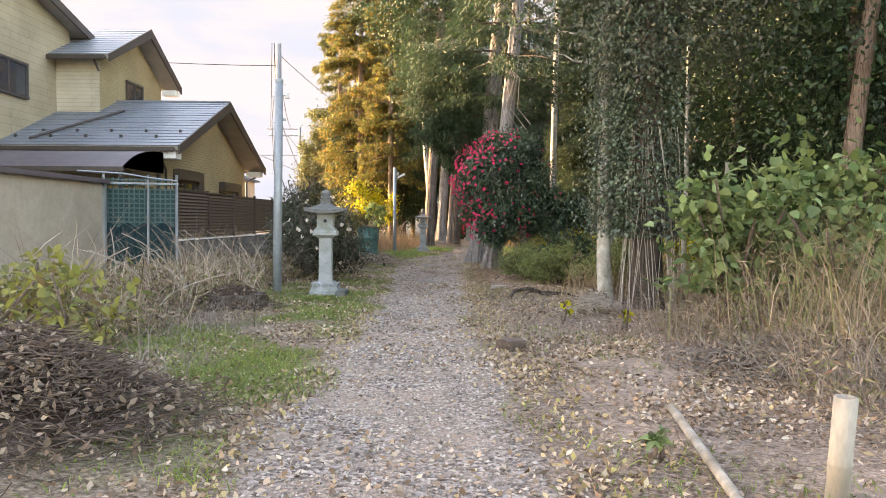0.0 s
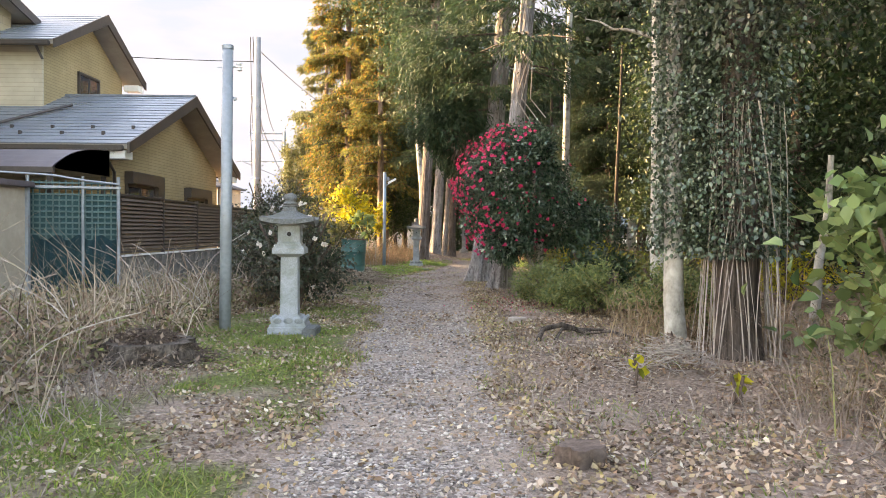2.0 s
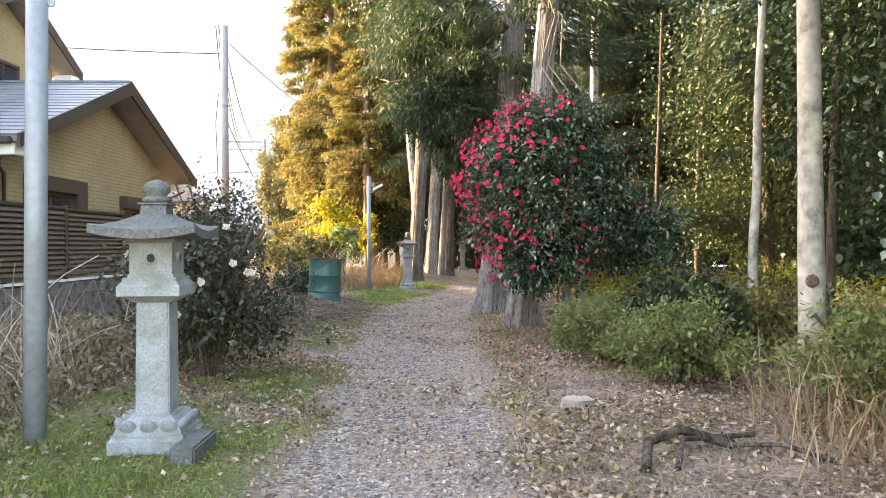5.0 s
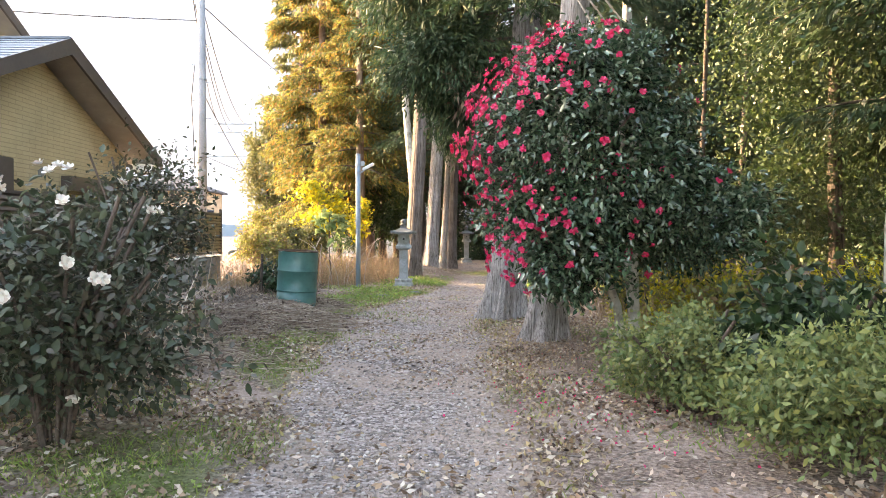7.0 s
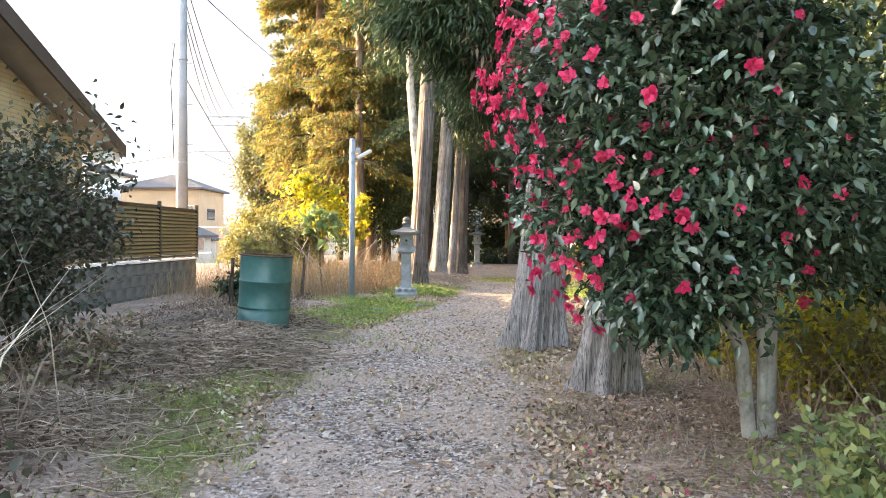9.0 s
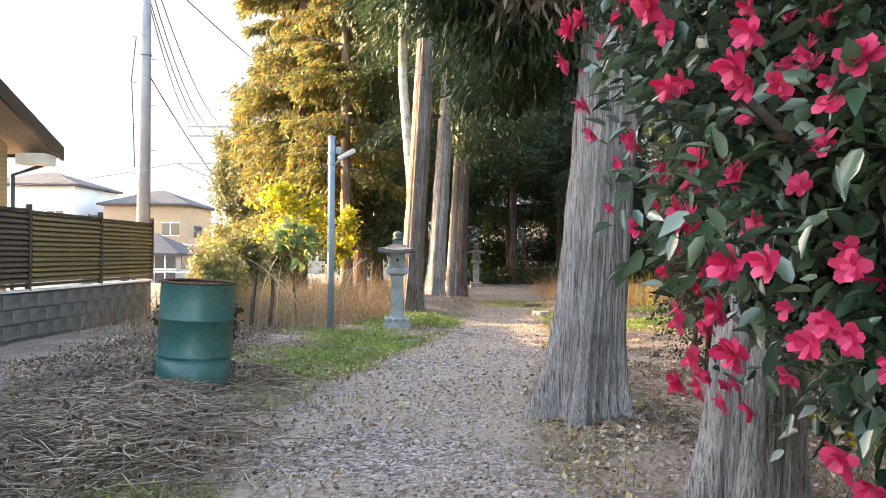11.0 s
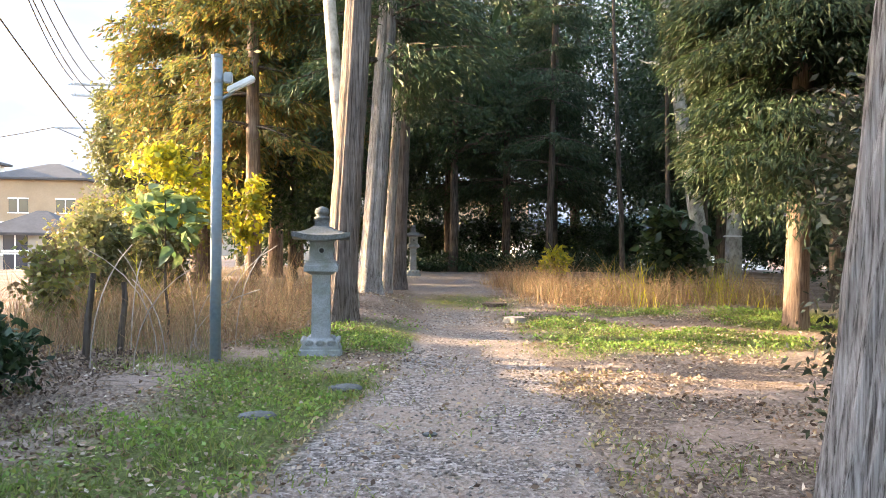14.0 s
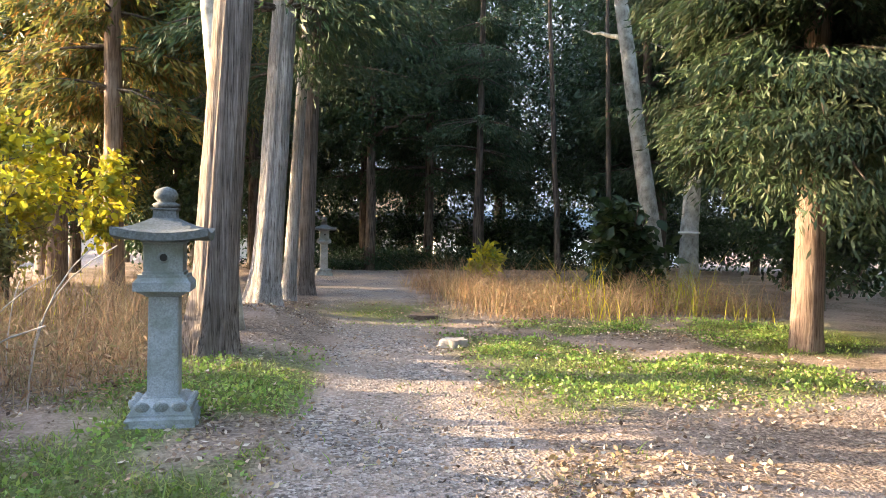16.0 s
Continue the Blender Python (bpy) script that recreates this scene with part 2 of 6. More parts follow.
EDGE_LEAF = leafy("tan drifted leaf", [(0.36, 0.25, 0.13), (0.48, 0.37, 0.20), (0.24, 0.15, 0.09), (0.46, 0.38, 0.28), (0.12, 0.08, 0.055), (0.34, 0.29, 0.11), (0.20, 0.14, 0.10)], 0.75, 0.15)
DEAD_LEAF = leafy("dark dead leaf", [(0.06, 0.04, 0.03), (0.16, 0.11, 0.085), (0.30, 0.23, 0.18), (0.09, 0.06, 0.045), (0.20, 0.15, 0.12)], 0.8, 0.1)
GRASS = leafy("grass blade", [(0.08, 0.13, 0.026), (0.15, 0.22, 0.042), (0.21, 0.28, 0.06), (0.27, 0.27, 0.09), (0.16, 0.15, 0.07), (0.12, 0.19, 0.04)], 0.5, 0.4)
STRAW = leafy("dry stalk", [(0.20, 0.14, 0.09), (0.30, 0.22, 0.14), (0.38, 0.28, 0.18), (0.24, 0.15, 0.10)], 0.7, 0.3)
RUSSET = leafy("russet dry weed", [(0.20, 0.11, 0.07), (0.36, 0.215, 0.125), (0.45, 0.32, 0.20), (0.15, 0.10, 0.065), (0.25, 0.22, 0.10), (0.33, 0.19, 0.13)], 0.7, 0.35)
DRY_MIX = leafy("mixed dry weed", [(0.09, 0.06, 0.045), (0.27, 0.19, 0.14), (0.40, 0.31, 0.24), (0.10, 0.11, 0.045), (0.22, 0.12, 0.09), (0.20, 0.22, 0.08), (0.05, 0.035, 0.028)], 0.75, 0.25)
STEM_MIX = leafy("dead weed stem", [(0.07, 0.045, 0.035), (0.40, 0.32, 0.25), (0.16, 0.10, 0.08), (0.52, 0.44, 0.36), (0.24, 0.16, 0.12)], 0.8, 0.2)
HERB = leafy("fresh green herb leaf", [(0.10, 0.19, 0.035), (0.16, 0.27, 0.055), (0.23, 0.34, 0.085), (0.26, 0.31, 0.08), (0.12, 0.17, 0.045)], 0.45, 0.4)
GREY_STRAW = leafy("grey brown stalk", [(0.14, 0.11, 0.095), (0.22, 0.18, 0.155), (0.30, 0.25, 0.22), (0.17, 0.12, 0.10)], 0.8, 0.2)
PEBBLE = leafy("gravel stone", [(0.10, 0.085, 0.08), (0.23, 0.195, 0.18), (0.46, 0.41, 0.38), (0.20, 0.16, 0.14), (0.30, 0.25, 0.225)], 0.8, 0.0)


def ground_material():
    m, n, l, b = material("ground", 0.95, 0, 0.1)
    v = coords(n, l)
    at = n.new("ShaderNodeAttribute")
    at.attribute_name = "cover"
    k = n.new("ShaderNodeSeparateColor")
    l.new(at.outputs["Color"], k.inputs[0])
    vor = n.new("ShaderNodeTexVoronoi")
    vor.inputs["Scale"].default_value = 42
    l.new(v, vor.inputs["Vector"])
    vc = n.new("ShaderNodeSeparateColor")
    l.new(vor.outputs["Color"], vc.inputs[0])
    grit = ramp(n, l, vc.outputs[0], [(0, (0.09, 0.074, 0.066)), (0.5, (0.235, 0.195, 0.175)), (1, (0.42, 0.365, 0.335))])
    dusty = mix(n, l, ramp(n, l, noise_tex(n, l, v, 1.1, 5), [(0.42, (0, 0, 0)), (0.58, (0.8, 0.8, 0.8))]), grit, (0.31, 0.24, 0.195))
    f = noise_tex(n, l, v, 30, 8, 0.7)
    soil = ramp(n, l, f, [(0.32, (0.05, 0.034, 0.027)), (0.5, (0.19, 0.14, 0.11)), (0.68, (0.38, 0.305, 0.255))])
    soil = mix(n, l, ramp(n, l, noise_tex(n, l, v, 0.9, 4), [(0.46, (0, 0, 0)), (0.6, (0.75, 0.75, 0.75))]), soil, mix(n, l, f, (0.20, 0.145, 0.115), (0.42, 0.33, 0.28)))
    turf = ramp(n, l, f, [(0.3, (0.05, 0.062, 0.02)), (0.7, (0.17, 0.19, 0.07))])
    col = mix(n, l, k.outputs[0], soil, dusty)
    col = mix(n, l, k.outputs[1], col, turf)
    l.new(col, b.inputs["Base Color"])
    h = n.new("ShaderNodeMath")
    l.new(f, h.inputs[0]), l.new(vor.outputs["Distance"], h.inputs[1])
    bump(n, l, b, h.outputs[0], 0.9, 0.02)
    return m


GROUND = ground_material()


def cloud_material():
    """A pale evening sky: thin white cloud over washed-out blue."""
    m, n, l, b = material("cloud veil", 1.0, 0, 0)
    v = coords(n, l, (1, 1, 3.2))
    f = noise_tex(n, l, v, 0.0042, 6, 0.55)
    veil = mix(n, l, ramp(n, l, f, [(0.40, (0, 0, 0)), (0.60, (1, 1, 1))]), (0.74, 0.94, 1.30), (0.90, 1.03, 1.26))
    b.inputs["Base Color"].default_value = (0, 0, 0, 1)
    l.new(veil, b.inputs["Emission Color"])
    b.inputs["Emission Strength"].default_value = 0.08
    m.cycles.emission_sampling = 'NONE'
    return m


CLOUD = cloud_material()

# ---- mesh tools ----
RNG = np.random.default_rng(7)


def flat_mesh(name, verts, quads, smooth=False):
    """A mesh from arrays of places and of faces with a fixed count of corners."""
    me = bpy.data.meshes.new(name)
    verts, quads = np.asarray(verts, np.float32), np.asarray(quads, np.int32)
    k = quads.shape[1]
    me.vertices.add(len(verts))
    me.vertices.foreach_set("co", verts.ravel())
    me.loops.add(quads.size)
    me.loops.foreach_set("vertex_index", quads.ravel())
    me.polygons.add(len(quads))
    me.polygons.foreach_set("loop_start", np.arange(len(quads), dtype=np.int32) * k)
    me.update(calc_edges=True)
    if smooth:
        me.shade_smooth()
    return me


def mesh_part(name, me, mat, parent=None, label=""):
    me.materials.append(mat)
    ob = new(name, me)
    ob.parent = parent
    return tagged(ob, label)


def part(name, bm, mat, parent=None, label="", smooth=False):
    me = bpy.data.meshes.new(name)
    bmesh.ops.recalc_face_normals(bm, faces=bm.faces)
    bm.to_mesh(me)
    bm.free()
    if smooth:
        me.shade_smooth()
    return mesh_part(name, me, mat, parent, label)


def thing(name, m, label, category, group="", kind=""):
    ob = new(name)
    ob.matrix_world = m
    return tagged(ob, label, category, group, kind)


def box(bm, x0, x1, y0, y1, z0, z1, bevel=0.0):
    r = bmesh.ops.create_cube(bm, size=1, matrix=Matrix.Translation(((x0 + x1) / 2, (y0 + y1) / 2, (z0 + z1) / 2)) @ Matrix.Diagonal((x1 - x0, y1 - y0, z1 - z0, 1)))
    if bevel:
        bmesh.ops.bevel(bm, geom=list({e for v in r["verts"] for e in v.link_edges}), offset=bevel, segments=2, affect='EDGES')
    return bm


def boxed(*a, **k):
    return box(bmesh.new(), *a, **k)


def lathe(profile, seg=24, square=False, turn=0.0):
    """Rings of (radius, height) round the z axis, closed at both ends; square: four flat sides."""
    bm = bmesh.new()
    seg = 4 if square else seg
    rings = []
    for r, z in profile:
        rr = r * math.sqrt(2) if square else r
        a0 = math.pi / 4 if square else 0
        rings.append([bm.verts.new((rr * math.cos(a0 + turn + 2 * math.pi * i / seg), rr * math.sin(a0 + turn + 2 * math.pi * i / seg), z)) for i in range(seg)])
    for p, q in zip(rings, rings[1:]):
        for i in range(seg):
            bm.faces.new((p[i], p[(i + 1) % seg], q[(i + 1) % seg], q[i]))
    bm.faces.new(rings[0][::-1])
    bm.faces.new(rings[-1])
    return bm


def tube_arrays(points, radii, seg=8, rough=0.0, rng=RNG, flutes=0, flare=0.0):
    """A tapering tube along points, as arrays; flutes: ridges that run along it; flare: how far the foot spreads."""
    pts, n = np.asarray(points, float), len(points)
    way = np.gradient(pts, axis=0)
    way /= np.linalg.norm(way, axis=1)[:, None]
    ref = np.array([1.0, 0.3, 0.0]) if abs(way[0][2]) > 0.6 else np.array([0.0, 0.0, 1.0])
    s = np.cross(way, ref)
    s /= np.linalg.norm(s, axis=1)[:, None]
    t = np.cross(way, s)
    a = np.arange(seg) * 2 * np.pi / seg
    rad = np.asarray(radii, float)[:, None] * np.ones((1, seg))
    if flutes:
        ph = rng.uniform(0, 6.28, 6)
        drift = np.linspace(0, 1.5, n)[:, None]
        for k, (f, amp) in enumerate(((5, 0.05), (9, 0.045), (flutes, 0.03), (flutes * 2 - 1, 0.025))):
            rad *= 1 + amp * np.sin(f * a[None] + ph[k] + drift * (0.4 if k < 2 else 0.2))
        fine = rng.standard_normal((max(3, n // 5), seg)) * 0.012
        at = np.linspace(0, len(fine) - 1, n)
        lo, mixed = np.floor(at).astype(int).clip(0, len(fine) - 2), (at - np.floor(at).clip(0, len(fine) - 2))[:, None]
        rad *= 1 + fine[lo] * (1 - mixed) + fine[lo + 1] * mixed
    if flare:
        low = np.exp(-(pts[:, 2] - pts[0, 2]) / (0.34 if flutes else 0.22))[:, None]
        rad *= 1 + flare * low * (0.75 + 0.6 * np.sin(5 * a[None] + 1.1) ** 2 * np.sign(np.sin(5 * a[None] + 1.1)))
    if rough:
        rad *= 1 + rough * rng.standard_normal(rad.shape)
    v = pts[:, None] + rad[..., None] * (np.cos(a)[None, :, None] * s[:, None] + np.sin(a)[None, :, None] * t[:, None])
    i, j = np.meshgrid(np.arange(n - 1), np.arange(seg), indexing="ij")
    q = np.stack([i * seg + j, i * seg + (j + 1) % seg, (i + 1) * seg + (j + 1) % seg, (i + 1) * seg + j], -1).reshape(-1, 4)
    return v.reshape(-1, 3), q


def joined(pieces):
    vs, qs, at = [], [], 0
    for v, q in pieces:
        vs.append(v), qs.append(q + at)
        at += len(v)
    return np.concatenate(vs), np.concatenate(qs)


def unit(v):
    return v / (np.linalg.norm(v, axis=1)[:, None] + 1e-9)


def leaf_arrays(p, length, width, rng, way=None, droop=0.2, spread=1.0):
    """A folded four-cornered leaf at each place."""
    n = len(p)
    d = rng.standard_normal((n, 3)) * spread
    if way is not None:
        d = d + way
    d[:, 2] -= droop
    d = unit(d)
    s = unit(np.cross(d, rng.standard_normal((n, 3))))
    u = np.cross(s, d)
    k = rng.uniform(0.65, 1.3, (n, 1))
    L, W = length * k, width * k
    v = np.stack([p, p + d * L * 0.45 + s * W / 2 + u * W * 0.18, p + d * L, p + d * L * 0.45 - s * W / 2 + u * W * 0.18], 1)
    return v.reshape(-1, 3), np.arange(n * 4).reshape(-1, 4)


def broad_arrays(p, length, width, rng, way=None, droop=0.2, spread=1.0):
    """A broad pointed leaf, folded along its rib, at each place."""
    n = len(p)
    d = rng.standard_normal((n, 3)) * spread
    if way is not None:
        d = d + way
    d[:, 2] -= droop
    d = unit(d)
    s = unit(np.cross(d, rng.standard_normal((n, 3)) * 0.6 + [0, 0, 1.2]))
    u = np.cross(s, d)
    k = rng.uniform(0.55, 1.3, (n, 1))
    L, W = length * k, width * k
    lift = u * W * rng.uniform(0.05, 0.28, (n, 1))
    tip = p + d * L - u * L * rng.uniform(0.0, 0.2, (n, 1))
    v = np.stack([p, p + d * L * 0.16 + s * W * 0.36 + lift * 0.8, p + d * L * 0.5 + s * W * 0.5 + lift, tip,
                  p + d * L * 0.5 - s * W * 0.5 + lift, p + d * L * 0.16 - s * W * 0.36 + lift * 0.8], 1)
    b = np.arange(n)[:, None] * 6
    return v.reshape(-1, 3), np.concatenate([b + [0, 1, 2, 3], b + [0, 3, 4, 5]])


def blade_arrays(p, height, width, rng, lean=0.3):
    """A bent blade of two faces at each place."""
    n = len(p)
    a = rng.uniform(0, 6.283, n)
    s = np.stack([np.cos(a), np.sin(a), 0 * a], 1)
    d = rng.standard_normal((n, 3)) * [lean, lean, 0]
    h = (height * (0.15 + 1.25 * rng.beta(1.6, 2.6, n)))[:, None]
    up = np.array([0, 0, 1.0])
    w = (width * rng.uniform(0.7, 1.3, n))[:, None] if np.ndim(width) == 0 else width[:, None]
    mid, tip = p + h * (0.55 * up + 0.35 * d), p + h * (0.95 * up + 1.1 * d)
    v = np.stack([p - s * w / 2, p + s * w / 2, mid + s * w * 0.4, mid - s * w * 0.4, tip + s * w * 0.06, tip - s * w * 0.06], 1).reshape(-1, 3)
    b = np.arange(n)[:, None] * 6
    q = np.concatenate([b + [0, 1, 2, 3], b + [3, 2, 4, 5]])
    return v, q


def blob_points(n, centre, size, clumps, rng, inner=0.45, tight=0.22):
    """Places in clumps near the skin of an egg."""
    c = unit(rng.standard_normal((clumps, 3))) * rng.uniform(inner, 1.0, (clumps, 1))
    k = rng.integers(0, clumps, n)
    p = c[k] + rng.standard_normal((n, 3)) * tight * rng.uniform(0.5, 1.3, (clumps, 1))[k]
    return p * size + centre, unit(c[k])


# ---- ground ----
EDGE_Y = [-6, 2, 7, 11.5, 15, 19, 22, 25, 28, 32, 38, 46]
EDGE_L = [-0.7, -0.65, -0.62, -0.75, -0.98, -1.2, -0.45, 0.25, 0.7, 0.8, 1.0, 1.2]
EDGE_R = [0.75, 0.75, 0.5, 0.55, 0.58, 0.66, 1.2, 1.6, 1.75, 2.3, 3.2, 4.0]


def smooth(a, b, v):
    t = np.clip((v - a) / (b - a), 0, 1)
    return t * t * (3 - 2 * t)


def wave(x, y, f, k=0):
    return np.sin(f * x + 1.7 * k) * np.cos(f * 1.13 * y + k) * 0.5 + np.sin(f * 0.61 * (x + y) + 2.3 * k) * 0.3 + np.cos(f * 1.7 * (x - 0.6 * y) + k * 3.1) * 0.2


def height(x, y):
    x, y = np.asarray(x, float), np.asarray(y, float)
    h = 0.012 * wave(x, y, 3.1) + 0.008 * wave(x, y, 9.0, 2)
    off = np.maximum(np.interp(y, EDGE_Y, EDGE_L) - x, x - np.interp(y, EDGE_Y, EDGE_R))
    h = h + 0.05 * smooth(0, 0.8, off) * (0.6 + 0.6 * wave(x, y, 1.7, 1))
    h = h + 0.24 * np.exp(-((x + 0.25) / 0.75) ** 2 - ((y - 29.2) / 3.0) ** 2)
    h = h + 0.12 * np.exp(-((x + 2.4) / 1.0) ** 2 - ((y - 18.2) / 2.2) ** 2)
    h = h - 1.1 * smooth(46, 58, y) - 0.2 * smooth(-5.0, -6.2, x)
    h = h - 0.7 * smooth(-14, -24, x)
    return h


def covers(x, y):
    """How far a place is gravel and how far it is grass."""
    off = np.maximum(np.interp(y, EDGE_Y, EDGE_L) - x, x - np.interp(y, EDGE_Y, EDGE_R)) + 0.13 * wave(x, y, 2.6, 4) + 0.05 * wave(x, y, 9, 1)
    gravel = 1 - smooth(-0.1, 0.12, off)
    n = wave(x, y, 1.5, 3) + 0.5 * wave(x, y, 4.2, 5)
    left = np.interp(y, EDGE_Y, EDGE_L) - x
    g = smooth(0.02, 0.3, left) * (1 - smooth(1.7, 3.0, left)) * smooth(1, 4, y) * (1 - smooth(11.5, 13.5, y)) * smooth(-0.55, 0.1, n)
    g = np.maximum(g, smooth(0.05, 0.25, left) * (1 - smooth(0.5, 0.9, left)) * smooth(12, 13, y) * (1 - smooth(16, 17.5, y)) * smooth(-0.3, 0.2, n))
    g = np.maximum(g, smooth(-0.05, 0.2, left) * (1 - smooth(1.0, 1.8, left + 0.3 * wave(x, y, 2.9, 7))) * smooth(19.6, 20.8, y) * (1 - smooth(26.0, 27.5, y)) * smooth(-0.9, -0.3, n))
    right = x - np.interp(y, EDGE_Y, EDGE_R)
    g = np.maximum(g, smooth(-0.1, 0.6, right) * smooth(24.4, 25.6, y) * (1 - smooth(29.0, 30.5, y)) * (1 - smooth(6.5, 8.5, x)) * smooth(-0.45, 0.15, n))
    g = np.maximum(g, np.exp(-((x - 1.7) / 0.8) ** 2 - ((y - 31.5) / 1.2) ** 2))
    g = np.maximum(g, 0.5 * smooth(-2.2, -3.0, x) * smooth(3, 6, y) * (1 - smooth(12, 14, y)) * smooth(-0.1, 0.5, n))
    return gravel * (1 - np.clip(g, 0, 1)), np.clip(g, 0, 1)


def steps(lo, hi, fine, far):
    core = np.arange(lo, hi + fine / 2, fine)
    out = fine * np.cumsum(1.35 ** np.arange(1, 60))
    out = out[out < far]
    return np.concatenate([(lo - out)[::-1], core, hi + out])


GX, GY = steps(-6.0, 8.0, 0.10, 900), steps(-3.0, 36.0, 0.12, 1500)
gx, gy = np.meshgrid(GX, GY)
gv = np.stack([gx, gy, height(gx, gy)], -1).reshape(-1, 3)
i, j = np.meshgrid(np.arange(len(GY) - 1), np.arange(len(GX) - 1), indexing="ij")
gq = np.stack([i * len(GX) + j, i * len(GX) + j + 1, (i + 1) * len(GX) + j + 1, (i + 1) * len(GX) + j], -1).reshape(-1, 4)
gm = flat_mesh("ground", gv, gq, True)
gravel, turf = covers(gx.ravel(), gy.ravel())
paint = gm.attributes.new("cover", 'FLOAT_COLOR', 'POINT')
paint.data.foreach_set("color", np.stack([gravel, turf, 0 * turf, 0 * turf + 1], 1).astype(np.float32).ravel())
ground = tagged(mesh_part("ground", gm, GROUND), "gravel track between leaf litter and grassy verges", "ground", kind="structure")


def on_ground(x, y):
    return np.stack([x, y, height(x, y)], -1)


def stuff(name, arrays, mat, label, category):
    return tagged(mesh_part(name, flat_mesh(name, *arrays), mat), label, category, kind="stuff")


def strewn(n, x0, x1, y0, y1, keep, rng):
    x, y = rng.uniform(x0, x1, n), rng.uniform(y0, y1, n)
    k = rng.uniform(0, 1, n) < keep(x, y)
    return x[k], y[k]


# ---- house ----
def gable_wall(bm, x0, x1, y0, y1, z0, ze, zp):
    """A block with a gable roof line, its ridge along x."""
    ym = (y0 + y1) / 2
    a = [bm.verts.new((x0, *p)) for p in ((y0, z0), (y1, z0), (y1, ze), (ym, zp), (y0, ze))]
    b = [bm.verts.new((x1, *p)) for p in ((y0, z0), (y1, z0), (y1, ze), (ym, zp), (y0, ze))]
    bm.faces.new(a), bm.faces.new(b[::-1])
    for k in range(5):
        bm.faces.new((a[k], b[k], b[(k + 1) % 5], a[(k + 1) % 5]))
    return bm


def roof_slope(house, name, x0, x1, eave, ridge, course=0.27, mat=None):
    """One slope from eave (y, z) up to ridge (y, z): a deck and its overlapping courses."""
    (ya, za), (yb, zb) = eave, ridge
    run, rise = yb - ya, zb - za
    far = math.hypot(run, rise)
    deck = part(name, boxed(x0, x1, 0, far, -0.10, 0.0), SOFFIT, house)
    turn = Matrix.Translation((0, ya, za)) @ Matrix((((1, 0, 0, 0)), (0, run / far, -rise / far * (1 if run > 0 else -1), 0), (0, rise / far, abs(run) / far, 0), (0, 0, 0, 1)))
    deck.matrix_local = turn
    n = max(1, round(far / course))
    bm = boxed(x0 - 0.01, x1 + 0.01, -0.015, far / n + 0.01, 0.0, 0.022)
    for v in bm.verts:
        if v.co.y > 0.1:
            v.co.z -= 0.016
    me = bpy.data.meshes.new("roof_course")
    bmesh.ops.recalc_face_normals(bm, faces=bm.faces)
    bm.to_mesh(me)
    bm.free()
    me.materials.append(mat or ROOF)
    for k in range(n):
        o = new("roof_course", me)
        o.parent = deck
        o.matrix_local = Matrix.Translation((0, far * k / n, 0.006))
    return deck


def barge(house, x, eave, ridge, depth=0.26, thick=0.05):
    (ya, za), (yb, zb) = eave, ridge
    bm = bmesh.new()
    for xx in (x, x + thick):
        for y, z in ((ya, za + 0.03), (yb, zb + 0.03), (yb, zb - depth), (ya, za - depth * 0.75)):
            bm.verts.new((xx, y, z))
    bm.verts.ensure_lookup_table()
    v = bm.verts
    bm.faces.new((v[0], v[1], v[2], v[3])), bm.faces.new((v[7], v[6], v[5], v[4]))
    for k in range(4):
        bm.faces.new((v[k], v[(k + 1) % 4], v[4 + (k + 1) % 4], v[4 + k]))
    return part("barge_board", bm, BROWN, house, "dark brown gable edge board")


def pipe(name, points, r, mat, parent=None, label="", seg=8):
    return mesh_part(name, flat_mesh(name, *tube_arrays(points, [r] * len(points), seg), True), mat, parent, label)


def opening(house, name, x, y0, y1, z0, z1, shutter):
    """A window in a wall that faces +x: frame, glass or shutter box with slats, sill."""
    w = part(name, boxed(x - 0.02, x + 0.03, y0, y1, z0, z1), GLASS, house)
    for a in ((x - 0.01, x + 0.06, y0 - 0.04, y0 + 0.03, z0, z1), (x - 0.01, x + 0.06, y1 - 0.03, y1 + 0.04, z0, z1), (x - 0.01, x + 0.062, y0 - 0.04, y1 + 0.04, z1 - 0.02, z1 + 0.05), (x - 0.01, x + 0.08, y0 - 0.05, y1 + 0.05, z0 - 0.05, z0 + 0.02), (x + 0.031, x + 0.05, (y0 + y1) / 2 - 0.025, (y0 + y1) / 2 + 0.025, z0 + 0.02, z1 - 0.02)):
        part("window_frame", boxed(*a), BROWN, w, "dark brown frame")
    if shutter:
        part("shutter_box", boxed(x, x + 0.2, y0 - 0.06, y1 + 0.06, z1 + 0.05, z1 + 0.32, bevel=0.01), BROWN, w)
        part("shutter_case", boxed(x, x + 0.14, y1 + 0.045, y1 + 0.5, z0 - 0.05, z1 + 0.32, bevel=0.01), BROWN, w)
    return w


house = thing("house", pose(-0.04, 0.15, -0.10), "two-storey house with ochre brick siding and grey-blue slate roofs", "house")
EV, PK = 3.0, 4.72
Y0, Y1, YM, GXW = 17.35, 26.15, 21.75, -6.95
part("wall", gable_wall(bmesh.new(), -13, GXW, Y0 + 0.55, Y1 - 0.6, -0.4, EV - 0.02, PK - 0.27), YELLOW, house, "ochre brick-pattern siding")
roof_slope(house, "roof", -13, GXW + 0.55, (Y0, EV), (YM, PK))
roof_slope(house, "roof", -13, GXW + 0.55, (Y1, EV), (YM, PK))
barge(house, GXW + 0.56, (Y0 - 0.02, EV), (YM, PK)), barge(house, GXW + 0.56, (Y1 + 0.02, EV), (YM, PK))
